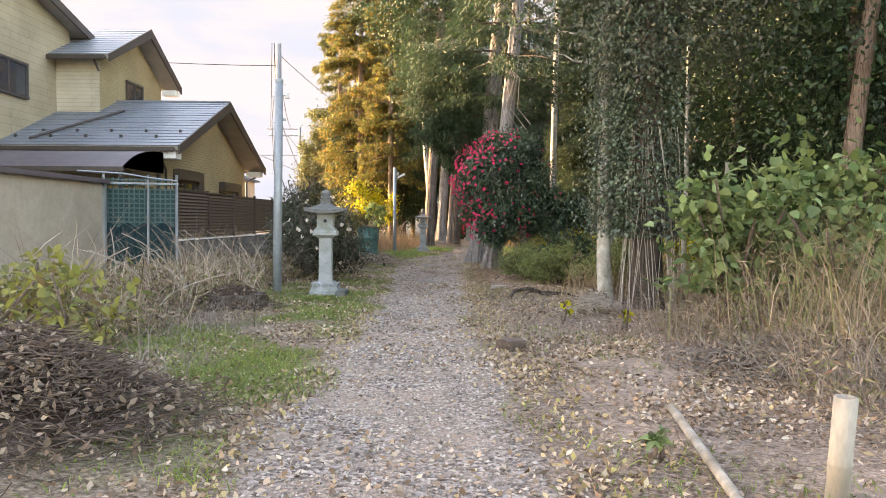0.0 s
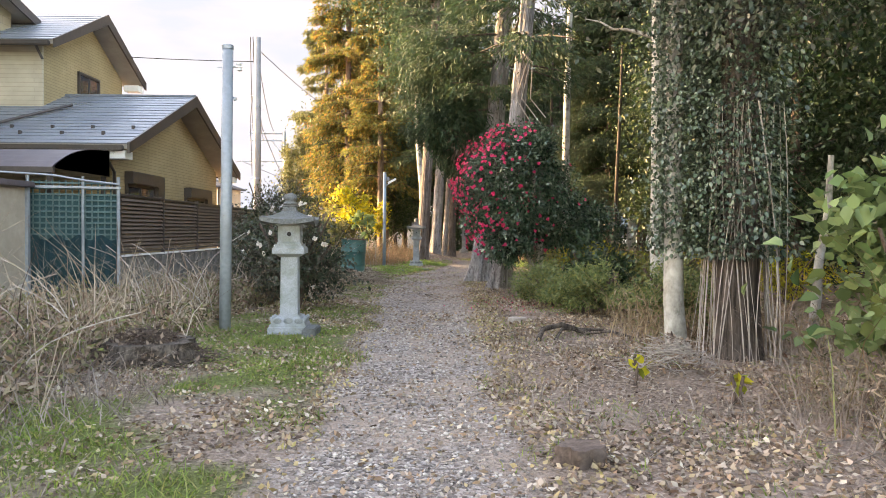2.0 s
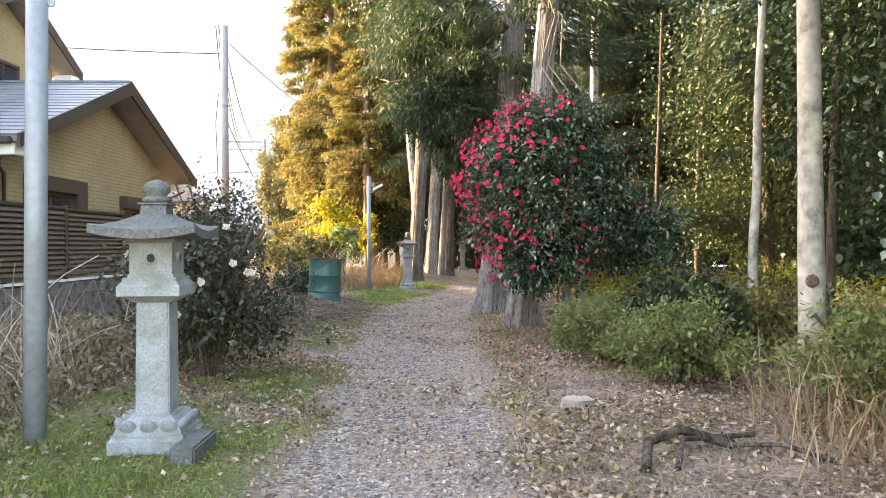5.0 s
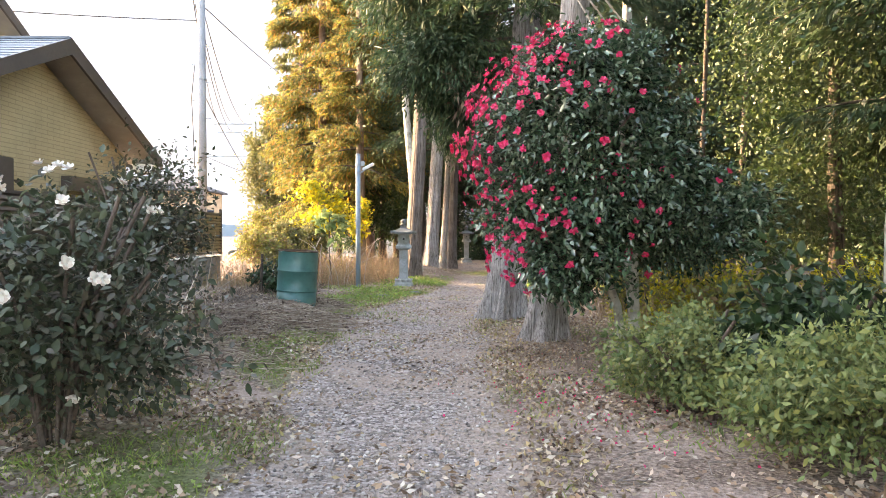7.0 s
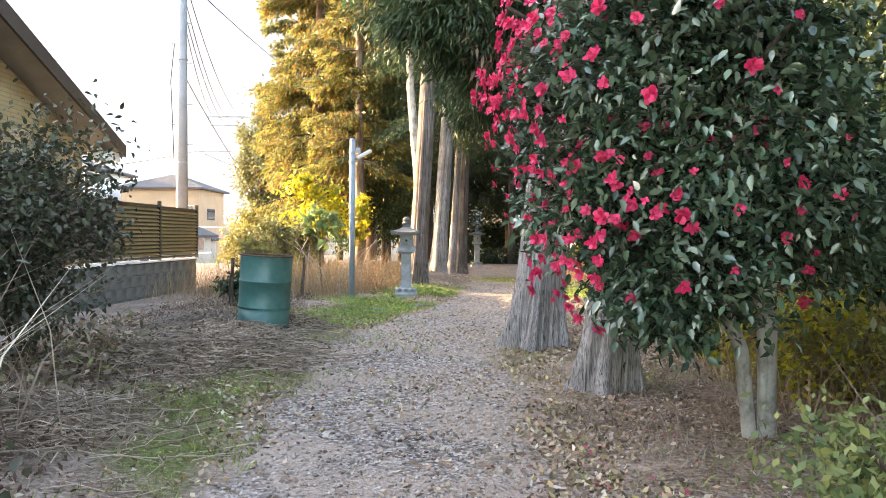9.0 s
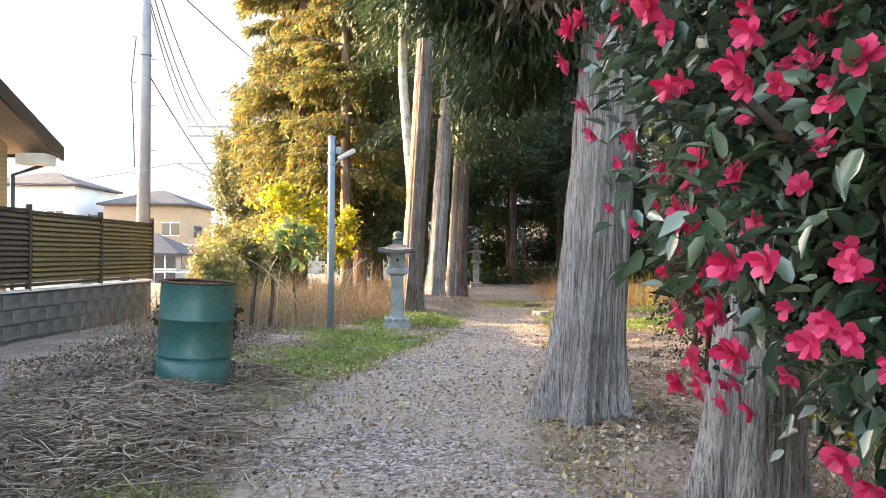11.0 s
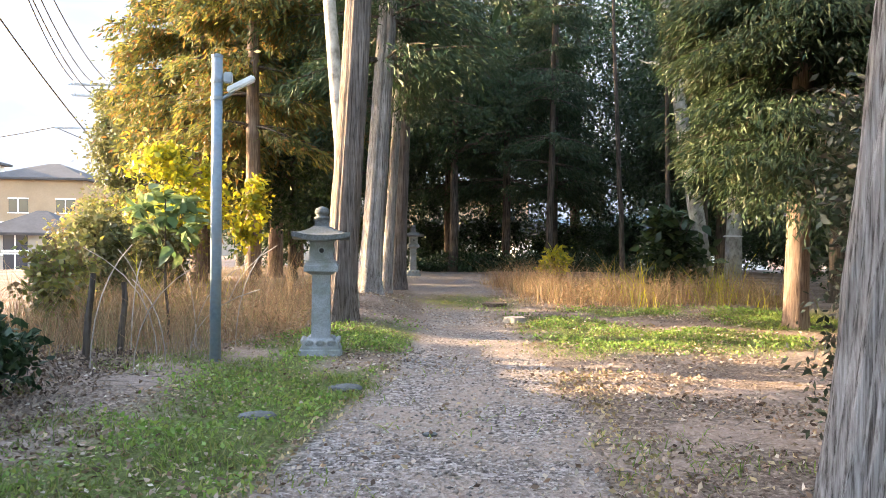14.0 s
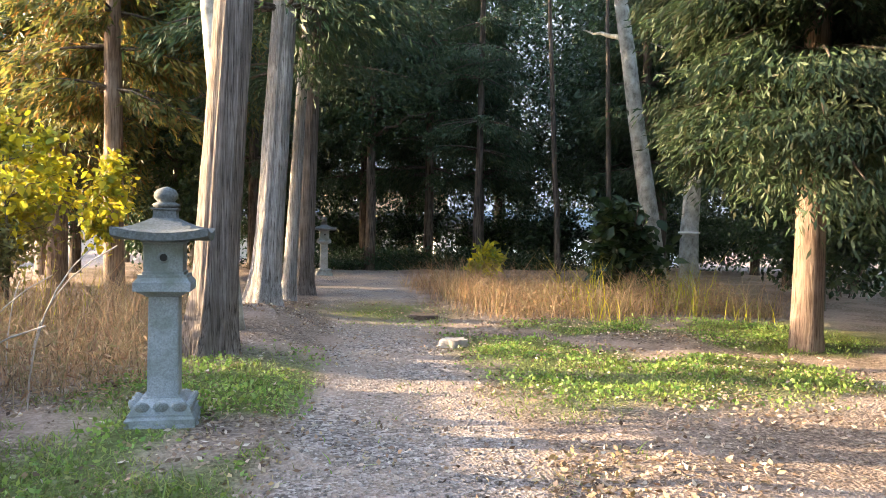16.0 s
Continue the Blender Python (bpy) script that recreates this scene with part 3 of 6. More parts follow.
part("ridge_cap", boxed(-13, GXW + 0.6, YM - 0.09, YM + 0.09, PK - 0.02, PK + 0.05, bevel=0.02), ROOF, house)
part("gutter", boxed(-13, GXW + 0.5, Y0 - 0.13, Y0 - 0.01, EV - 0.14, EV - 0.03, bevel=0.02), BROWN, house, "dark brown rain gutter")
part("gutter", boxed(GXW - 1, GXW + 0.5, Y1 + 0.01, Y1 + 0.13, EV - 0.14, EV - 0.03, bevel=0.02), BROWN, house, "dark brown rain gutter")
part("eave_board", boxed(-13, GXW + 0.3, Y0 + 0.02, Y0 + 0.5, EV - 0.2, EV - 0.12), SOFFIT, house)
pipe("downpipe", [(GXW + 0.15, Y0 - 0.06, EV - 0.12), (GXW + 0.15, Y0 - 0.06, EV - 0.3), (GXW + 0.08, Y0 + 0.48, EV - 0.55), (GXW + 0.08, Y0 + 0.48, -0.2)], 0.035, BROWN, house)
pipe("downpipe", [(GXW + 0.3, Y1 + 0.06, EV - 0.12), (GXW + 0.3, Y1 + 0.06, EV - 0.25), (GXW + 0.06, Y1 - 0.55, EV - 0.5), (GXW + 0.06, Y1 - 0.55, -0.2)], 0.035, BROWN, house)
opening(house, "window", GXW, 18.6, 20.2, 1.55, 2.2, True)
opening(house, "window", GXW, 22.6, 24.2, 1.35, 2.05, True)
for k in range(14):
    part("snow_guard", boxed(-12.6 + k * 0.45, -12.55 + k * 0.45, 17.95 + 0.5 * (k % 2), 18.03 + 0.5 * (k % 2), 3.22 + 0.19 * (k % 2), 3.34 + 0.19 * (k % 2)), BROWN, house)
part("eave_return", boxed(GXW + 0.02, GXW + 0.5, Y1 - 0.42, Y1 - 0.02, EV - 0.30, EV - 0.12, bevel=0.01), WHITE, house, "white boxed eave end")
part("eave_return", boxed(GXW + 0.02, GXW + 0.5, Y0 + 0.02, Y0 + 0.42, EV - 0.30, EV - 0.12, bevel=0.01), WHITE, house, "white boxed eave end")
part("eave_return", boxed(-9.78, -9.32, 25.35, 25.78, 5.5, 5.68, bevel=0.01), WHITE, house, "white boxed eave end")
pipe("roof_drain", [(-10.2, 17.6, 3.2), (-9.6, 19.0, 3.75), (-9.0, 20.4, 4.28)], 0.035, BROWN, house)
# upper storey
UX, UE, UP, UY0, UY1 = -9.8, 5.8, 7.2, 20.3, 25.8
UM = (UY0 + UY1) / 2
part("upper_wall", gable_wall(bmesh.new(), -13, UX, UY0 + 0.25, UY1 - 0.5, 3.2, UE - 0.02, UP - 0.2), YELLOW, house, "ochre brick-pattern siding")
part("side_wall", boxed(-13, UX + 0.02, UY0 + 0.19, UY0 + 0.25, 3.6, UE - 0.05), CREAM, house, "cream ribbed siding")
roof_slope(house, "upper_roof", -13, UX + 0.5, (UY0 - 0.25, UE), (UM, UP))
roof_slope(house, "upper_roof", -13, UX + 0.5, (UY1, UE), (UM, UP))
barge(house, UX + 0.51, (UY0 - 0.27, UE), (UM, UP)), barge(house, UX + 0.51, (UY1 + 0.02, UE), (UM, UP))
part("gutter", boxed(-13, UX + 0.45, UY0 - 0.38, UY0 - 0.26, UE - 0.15, UE - 0.03, bevel=0.02), BROWN, house, "dark brown rain gutter")
pipe("downpipe", [(UX + 0.1, UY0 - 0.3, UE - 0.12), (UX + 0.06, UY0 + 0.12, UE - 0.4), (UX + 0.06, UY0 + 0.12, 4.2)], 0.035, BROWN, house)
opening(house, "upper_window", UX, 22.4, 23.6, 4.75, 5.45, False)
# taller block behind; below y 17 it is unseen, added to shade the track
part("main_wall", gable_wall(bmesh.new(), -19, -11.0, 4.0, 21.3, -0.4, 6.75, 8.6), TAN, house, "tan panel siding, its unseen near end added to cast shade")
roof_slope(house, "main_roof", -19, -10.6, (3.4, 6.7), (12.65, 8.95))
roof_slope(house, "main_roof", -19, -10.6, (21.9, 6.7), (12.65, 8.95))
barge(house, -10.59, (21.92, 6.7), (12.65, 8.95))
opening(house, "main_window", -11.0, 17.2, 18.9, 4.4, 5.25, False)
# lean-to awning over the yard
awning = thing("awning", pose(0, 0, 0), "brown sheet awning on posts beside the house", "awning")
an, aw = 10, []
for k in range(an + 1):
    t = k / an
    aw.append((17.3 - 2.3 * t, 2.72 - 0.08 * t - 0.42 * t ** 3))
for lift, nm, mt in ((0, "sheet", PURPLE),):
    bm = bmesh.new()
    rows = [[bm.verts.new((x, y, z + dz)) for y, z in aw] for x, dz in ((-12, 0), (-6.75, 0), (-6.75, -0.03), (-12, -0.03))]
    for a, b in zip(rows, rows[1:] + rows[:1]):
        for k in range(an):
            bm.faces.new((a[k], a[k + 1], b[k + 1], b[k]))
    part(nm, bm, mt, awning)
bm = bmesh.new()
top = [bm.verts.new((-6.72, y, z)) for y, z in aw]
low = [bm.verts.new((-6.72, y, 2.2)) for y, z in aw]
for k in range(an):
    bm.faces.new((top[k], top[k + 1], low[k + 1], low[k]))
bmesh.ops.solidify(bm, geom=bm.faces[:], thickness=0.03)
part("end_panel", bm, PURPLE, awning, "dark brown curved end panel")
part("front_rail", boxed(-12, -6.7, 14.95, 15.02, 2.12, 2.22), BROWN, awning)
for px, py in ((-6.8, 15.05), (-6.8, 17.2)):
    part("post", boxed(px - 0.04, px + 0.04, py - 0.04, py + 0.04, -0.4, 2.2), BROWN, awning)

shed = thing("shed", pose(0, 0, 0), "low beige metal shed with dark roof edge", "shed")
bm = boxed(-9.5, -6.93, 6.5, 14.5, -0.4, 1.83)
part("wall", bm, SHED, shed)
part("roof", boxed(-9.7, -6.82, 6.3, 14.6, 1.83, 1.93, bevel=0.015), PURPLE, shed, "purple-brown sheet roof")
part("corner_post", boxed(-6.96, -6.88, 14.46, 14.54, -0.4, 1.83), STEEL, shed)

trellis = thing("trellis_gate", pose(-7.02, 14.75, 0, 0, 0, 14), "green garden trellis and dark mesh sheet at the yard gate", "trellis")
for k in range(14):
    part("lath", boxed(0.02, 1.46, -0.012, 0.012, 0.62 + k * 0.10, 0.65 + k * 0.10), TRELLIS, trellis)
for k in range(14):
    part("upright", boxed(0.05 + k * 0.105, 0.073 + k * 0.105, 0.013, 0.03, 0.6, 1.98), TRELLIS, trellis)
part("mesh_sheet", boxed(0.0, 1.46, 0.04, 0.055, -0.2, 1.72), NET, trellis, "dark blue-green mesh sheet")
bm = bmesh.new()
drape = [[bm.verts.new((0.04 * k, -0.035 - 0.018 * math.sin(1.9 * k), z + 0.05 * math.sin(0.7 * k) * (z > 0.5))) for k in range(37)] for z in (-0.2, 0.35, 0.98)]
for a, b in zip(drape, drape[1:]):
    for k in range(36):
        bm.faces.new((a[k], a[k + 1], b[k + 1], b[k]))
bmesh.ops.solidify(bm, geom=bm.faces[:], thickness=0.006)
part("black_sheet", bm, NET, trellis, "dark sheet hung over the lower half", smooth=True)
for k, w in ((0.0, 0.03), (0.88, 0.024), (1.46, 0.03)):
    part("post", lathe([(w, -0.3), (w, 2.05)], 8), STEEL, trellis).location = (k, -0.07, 0)
part("top_rail", boxed(0, 1.5, -0.10, -0.06, 1.84, 1.88), STEEL, trellis)
pipe("slanted_rail", [(-0.5, -0.12, 2.1), (0.4, -0.12, 2.06), (0.9, -0.12, 1.98), (1.48, -0.12, 1.92)], 0.018, STEEL, trellis, "bent steel pipe")

# ---- boundary fence on its block wall ----
FA, FB = Vector((-5.75, 15.45, 0)), Vector((-5.42, 27.75, 0))
FLEN, FANG = (FB - FA).length, math.degrees(math.atan2(-(FB - FA).x, (FB - FA).y))
low_wall = thing("block_wall", pose(FA.x, FA.y, 0, 0, 0, FANG), "low weathered concrete block wall under the fence", "wall", kind="structure")
part("mortar_core", boxed(-0.14, -0.012, 0, FLEN, -0.6, 0.62), MORTAR, low_wall)
fence = thing("louvre_fence", pose(FA.x, FA.y, 0, 0, 0, FANG), "brown slatted privacy fence on a block wall", "fence")
sl_me = bpy.data.meshes.new("slat")
bm = boxed(-0.010, 0.010, 0.02, 1.94, -0.031, 0.031, bevel=0.004)
bmesh.ops.rotate(bm, verts=bm.verts, cent=(0, 0, 0), matrix=Matrix.Rotation(radians(-32), 3, 'Y'))
bm.to_mesh(sl_me)
bm.free()
sl_tan = sl_me.copy()
sl_me.materials.append(SLAT)
sl_tan.materials.append(SLAT_TAN)
bays = 6
bay = FLEN / bays
for b in range(bays):
    z0, z1 = 0.74, 1.74 - 0.03 * b / bays * 3
    panel = part("fence_panel", boxed(-0.02, 0.02, b * bay + 0.02, (b + 1) * bay - 0.02, z0 - 0.05, z0 - 0.01), BROWN, fence)
    part("rail", boxed(-0.025, 0.025, b * bay + 0.02, (b + 1) * bay - 0.02, z1, z1 + 0.04), BROWN, panel)
    # dark sheet added behind the slats, standing in for shade in the gaps
    part("backing", boxed(-0.042, -0.034, b * bay + 0.02, (b + 1) * bay - 0.02, z0, z1), BROWN, panel)
    n = 13
    for k in range(n):
        o = new("slat", sl_tan if b >= 4 else sl_me)
        o.parent = panel
        o.matrix_local = Matrix.Translation((0.006, b * bay + 0.04, z0 + 0.03 + k * (z1 - z0 - 0.02) / n)) @ Matrix.Diagonal((1, (bay - 0.08) / 1.94, 1, 1))
for b in range(bays + 1):
    part("post", boxed(-0.035, 0.03, b * bay - 0.03, b * bay + 0.03, 0.625, 1.8, bevel=0.005), BROWN, fence)
part("sill", boxed(-0.05, 0.03, 0, FLEN, 0.62, 0.655), WHITE, low_wall, "pale coping strip")
bk_me = bpy.data.meshes.new("block")
bm = boxed(-0.006, 0.02, 0.006, 0.392, 0.006, 0.194, bevel=0.006)
bm.to_mesh(bk_me)
bm.free()
bk_me.materials.append(BLOCK)
for r in range(5):
    for c in range(int(FLEN / 0.4) - (r % 2)):
        o = new("block", bk_me)
        o.parent = low_wall
        o.matrix_local = Matrix.Translation((-0.008 + RNG.uniform(-0.003, 0.003), 0.4 * c + (0.2 if r % 2 else 0.0), -0.4 + 0.2 * r))


# ---- stone lanterns ----
def stone_lantern(m, label, plinth=False):
    t = thing("stone_lantern", m, label, "stone lantern", "stone lanterns along the track")
    base = part("base", lathe([(0.215, -0.1), (0.215, 0.085), (0.20, 0.10), (0.20, 0.115)], square=True), STONE, t, "carved granite base")
    part("petal_collar", lathe([(0.19, 0.115), (0.175, 0.16), (0.12, 0.205), (0.12, 0.215)], square=True), STONE, t)
    pm = bmesh.new()
    bmesh.ops.create_icosphere(pm, subdivisions=2, radius=1)
    pet = bpy.data.meshes.new("petal")
    pm.to_mesh(pet)
    pm.free()
    pet.shade_smooth()
    pet.materials.append(STONE)
    for k in range(12):
        side, step = divmod(k, 3)
        o = new("petal", pet)
        o.parent = base
        o.matrix_local = Matrix.Rotation(side * math.pi / 2, 4, 'Z') @ Matrix.Translation(((step - 1) * 0.115, -0.163, 0.15)) @ Matrix.Rotation(radians(35), 4, 'X') @ Matrix.Diagonal((0.052, 0.03, 0.062, 1))
    for k in range(12):
        side, step = divmod(k, 3)
        o = new("scroll", pet)
        o.parent = base
        o.matrix_local = Matrix.Rotation(side * math.pi / 2, 4, 'Z') @ Matrix.Translation(((step - 1) * 0.12, -0.216, 0.03)) @ Matrix.Diagonal((0.045, 0.014, 0.03, 1))
    bm = lathe([(0.098, 0.20), (0.092, 0.87)], square=True)
    bmesh.ops.bevel(bm, geom=bm.edges[:], offset=0.008, segments=2, affect='EDGES')
    part("shaft", bm, STONE, t, "smooth square granite shaft")
    bm = lathe([(0.10, 0.86), (0.155, 0.895), (0.175, 0.90), (0.175, 0.955), (0.15, 0.985), (0.15, 1.005)], square=True)
    part("platform", bm, STONE, t)
    fb = part("fire_box", lathe([(0.128, 1.0), (0.128, 1.02), (0.12, 1.025), (0.12, 1.2), (0.135, 1.215), (0.135, 1.23)], square=True), STONE, t)
    for ax in range(4):
        r = part("hole_rim", lathe([(0.036, 0), (0.036, 0.012), (0.028, 0.016), (0.028, 0.004)], 16), STONE, fb)
        r.matrix_local = Matrix.Rotation(ax * math.pi / 2, 4, 'Z') @ Matrix.Translation((0, -0.12, 1.115)) @ Matrix.Rotation(radians(90), 4, 'X')
        # flat dark disc on the face, painted as the hole's inner shade
        h = part("hole", lathe([(0.024, 0), (0.024, 0.008)], 14), HOLE_SHADE, fb)
        h.matrix_local = Matrix.Rotation(ax * math.pi / 2, 4, 'Z') @ Matrix.Translation((0.004, -0.121, 1.115)) @ Matrix.Rotation(radians(90), 4, 'X')
    # roof with lifted corners
    bm = bmesh.new()
    n = 10
    grid = {}
    for lay in (0, 1):
        for a in range(n + 1):
            for b in range(n + 1):
                u, v = a / n * 2 - 1, b / n * 2 - 1
                k = max(abs(u), abs(v))
                corner = (abs(u) * abs(v)) ** 2
                z = 1.225 + 0.035 * corner if lay == 0 else 1.275 + 0.035 * corner + 0.125 * (1 - k) ** 1.25 * 1.1
                grid[lay, a, b] = bm.verts.new((0.29 * u, 0.29 * v, z))
    for lay in (0, 1):
        for a in range(n):
            for b in range(n):
                bm.faces.new([grid[lay, a, b], grid[lay, a + 1, b], grid[lay, a + 1, b + 1], grid[lay, a, b + 1]])
    for k in range(n):
        for q in (((k, 0), (k + 1, 0)), ((k, n), (k + 1, n)), ((0, k), (0, k + 1)), ((n, k), (n, k + 1))):
            (a, b), (c, d) = q
            bm.faces.new([grid[0, a, b], grid[0, c, d], grid[1, c, d], grid[1, a, b]])
    part("roof", bm, STONE_ROOF, t, "dark lichened granite roof")
    part("finial_base", lathe([(0.075, 1.36), (0.07, 1.42), (0.085, 1.425), (0.085, 1.435)], square=True), STONE_ROOF, t)
    part("finial", lathe([(0.05, 1.43), (0.082, 1.445), (0.085, 1.46), (0.06, 1.472), (0.055, 1.48), (0.075, 1.50), (0.078, 1.525), (0.06, 1.555), (0.025, 1.57), (0.005, 1.575)], 20), STONE_ROOF, t, smooth=True)
    return t


lan = stone_lantern(pose(-1.56, 10.02, 0, 0, 0, 3), "grey granite stone lantern in the grassy verge")
copy_thing(lan, pose(-0.63, 24.9, 0.02, 0, 0, 0) @ Matrix.Scale(0.945, 4))["label"] = "grey granite stone lantern beside the blue lamp pole"
copy_thing(lan, pose(1.28, 40.5, -0.03, 0, 0, 4))["label"] = "stone lantern in deep shade at the end of the track"
tagged(part("kerb_stone", boxed(-1.36, -1.22, 9.62, 10.05, -0.05, 0.10, bevel=0.012), STONE_ROOF), "low grey stone block beside the lantern foot", "stone block")

# ---- poles and cables ----
pa = thing("steel_pole", pose(-2.3, 10.06, 0, 0, 0.5), "grey galvanised steel pole among dry weeds", "pole")
part("shaft", lathe([(0.066, -0.3), (0.06, 3.2)], 20), STEEL, pa, smooth=True)
part("cap", lathe([(0.064, 3.17), (0.064, 3.21), (0.05, 3.22)], 20), STEEL, pa)
for k in range(3):
    part("insulator", lathe([(0.02, 0), (0.034, 0.008), (0.034, 0.022), (0.02, 0.03)], 12), PORCELAIN, pa).location = (0.13, 0, 2.93 + 0.032 * k)
part("bracket", boxed(0.05, 0.14, -0.012, 0.012, 2.97, 2.985), STEEL, pa)
part("bracket", boxed(-0.12, -0.05, -0.006, 0.006, 2.96, 2.97), STEEL, pa)
part("eye_ring", lathe([(0.02, 0), (0.026, 0.004), (0.02, 0.008)], 12), STEEL, pa).matrix_local = pose(0.085, 0, 2.62, 90)

pb = thing("utility_pole", pose(-7.15, 31.8, -0.3), "tall concrete utility pole behind the fence", "utility pole")
part("shaft", lathe([(0.17, -0.5), (0.12, 8.95)], 16), CONCRETE_POLE, pb, smooth=True)
for k in range(9):
    part("step_bolt", boxed(-0.3 if k % 2 else 0.1, -0.1 if k % 2 else 0.3, -0.01, 0.01, 2.8 + 0.55 * k, 2.82 + 0.55 * k), STEEL, pb)
for z in (3.4, 6.2):
    part("band", lathe([(0.155, z), (0.155, z + 0.05)], 14), STEEL, pb)
pd = thing("wire_pole", pose(-9.4, 48.0, -0.3), "slim grey steel pole with cross-arms on one side", "utility pole")
part("shaft", lathe([(0.10, -0.5), (0.08, 7.3)], 12), STEEL, pd)
for z, l in ((7.12, 2.1), (6.7, 2.0)):
    part("cross_arm", boxed(-l, -0.1, -0.04, 0.04, z, z + 0.07), STEEL, pd)
    for k in range(3):
        part("insulator", lathe([(0.03, 0), (0.05, 0.05), (0.03, 0.12)], 10), PORCELAIN, pd).location = (-0.6 - 0.65 * k, 0, z + 0.07)
pipe("brace", [(0, 0, 5.75), (-0.75, 0, 6.7)], 0.03, STEEL, pd)
part("lower_arm", boxed(-2.6, 0.1, -0.03, 0.03, 5.45, 5.51), STEEL, pd)

pc = thing("lamp_pole", pose(-1.58, 24.5, 0), "slim blue-grey lamp pole with a small tilted lamp", "street lamp")
part("shaft", lathe([(0.052, -0.2), (0.05, 2.87)], 18), BLUE_STEEL, pc, smooth=True)
part("cap", lathe([(0.053, 2.85), (0.053, 2.875), (0.02, 2.885)], 18), BLUE_STEEL, pc)
for z in (2.46, 2.62):
    part("clamp", lathe([(0.058, z), (0.058, z + 0.03)], 16), STEEL, pc)
pipe("arm", [(0.04, 0, 2.47), (0.12, 0, 2.52), (0.16, 0, 2.56)], 0.016, STEEL, pc)
hd = part("lamp_head", boxed(-0.03, 0.25, -0.045, 0.045, -0.03, 0.03, bevel=0.015), PORCELAIN, pc, "pale grey lamp head")
hd.matrix_local = pose(0.12, 0, 2.56, 0, -28)
part("control_box", boxed(0.06, 0.14, -0.03, 0.03, 2.62, 2.72, bevel=0.01), STEEL, pc)


def cable(a, b, sag, r=0.02):
    a, b = Vector(a), Vector(b)
    pts = [a.lerp(b, k / 14) - Vector((0, 0, sag * 4 * (k / 14) * (1 - k / 14))) for k in range(15)]
    return tagged(pipe("overhead_cable", pts, r, WIRE, None, "", 5), "thin black overhead cable between poles", "cable", "overhead cables")


for dx, z in ((-0.6, 6.95), (-1.25, 6.95), (-1.9, 6.95), (-1.25, 6.5)):
    cable((-7.15 + dx * 0.15, 31.8, z + 1.7), (-9.4 + dx, 48.0, z), 0.7, 0.016)
cable((-7.15, 31.8, 5.6), (-9.4, 58, 2.2), 0.9, 0.016)
cable((-12.0, 48.0, 5.2), (-5.0, 70, 3.4), 0.5, 0.016)
cable((-7.15, 31.8, 8.2), (-3.0, 60, 8.0), 0.9, 0.016)
cable((-7.15, 31.8, 7.7), (-30, 24, 8.6), 0.6, 0.016)
cable((-12.0, 48.0, 5.2), (-34, 58, 5.4), 0.8, 0.016)
pipe("down_cable", [(-0.16, -0.15, 6.6), (-0.24, -0.2, 5.6), (-0.2, -0.18, 4.6), (-0.17, -0.15, 3.5)], 0.014, WIRE, pb, "loose black cable")

# ---- oil drum ----
drum = thing("oil_drum", pose(-1.97, 19.5, 0.06, 1.5, 2.6, 20), "dark green steel oil drum standing open on leaf litter", "drum")
R = 0.288
prof = [(R - 0.01, 0.0), (R, 0.01), (R, 0.27)]
for z in (0.29, 0.58):
    prof += [(R, z - 0.02), (R + 0.009, z - 0.008), (R + 0.011, z), (R + 0.009, z + 0.008), (R, z + 0.02)]
prof += [(R, 0.85), (R + 0.004, 0.868)]
bm = lathe(prof, 48)
bmesh.ops.delete(bm, geom=[f for f in bm.faces if f.calc_center_median().z > 0.86 and len(f.verts) > 8], context='FACES_ONLY')
part("shell", bm, DRUM, drum, "faded green painted shell", smooth=True)
bm = lathe([(R - 0.008, 0.05), (R - 0.008, 0.866)], 48)
bmesh.ops.delete(bm, geom=[f for f in bm.faces if len(f.verts) > 8 and f.calc_center_median().z > 0.5], context='FACES_ONLY')
part("inside", bm, RUST, drum, "rusty brown inside", smooth=True)
rim = [(R - 0.008 + 0.011 * math.cos(a) + 0.004, 0.868 + 0.011 * math.sin(a)) for a in np.linspace(0, 2 * math.pi, 9)]
bm = bmesh.new()
rg = [[bm.verts.new((r * math.cos(2 * math.pi * k / 48), r * math.sin(2 * math.pi * k / 48), z)) for k in range(48)] for r, z in rim[:-1]]
for a, b in zip(rg, rg[1:] + rg[:1]):
    for k in range(48):
        bm.faces.new((a[k], a[(k + 1) % 48], b[(k + 1) % 48], b[k]))
part("rim", bm, RUST, drum, "rolled rusty rim", smooth=True)


# ---- trees ----
def spine(x, y, h, lean=(0, 0), bend=0.06, n=14, rng=RNG):
    """A trunk's line from under the ground up."""
    z0 = float(height(x, y)) - 0.12
    t = np.linspace(0, 1, n) ** 1.5
    w = bend * np.cumsum(rng.standard_normal((n, 2)), 0) / n
    return np.stack([lean[0] * t * h + w[:, 0], lean[1] * t * h + w[:, 1], z0 + t * (h - z0)], 1)


def limbs(line, r, lo, hi, count, reach, rise, rng, seg=5):
    out = []
    for k in range(count):
        z = rng.uniform(lo, hi)
        p = np.array([np.interp(z, line[:, 2], line[:, c]) for c in range(3)])
        a = rng.uniform(0, 6.283)
        d = np.array([math.cos(a), math.sin(a), rise + rng.uniform(-0.2, 0.2)])
        L = reach * rng.uniform(0.5, 1.0)
        pts = [p + d * L * t + np.array([0, 0, -0.15 * L * t * t]) + rng.standard_normal(3) * 0.04 * L * t for t in np.linspace(0, 1, 6)]
        out.append(tube_arrays(pts, np.linspace(r * 0.35, r * 0.06, 6), seg))
    return out


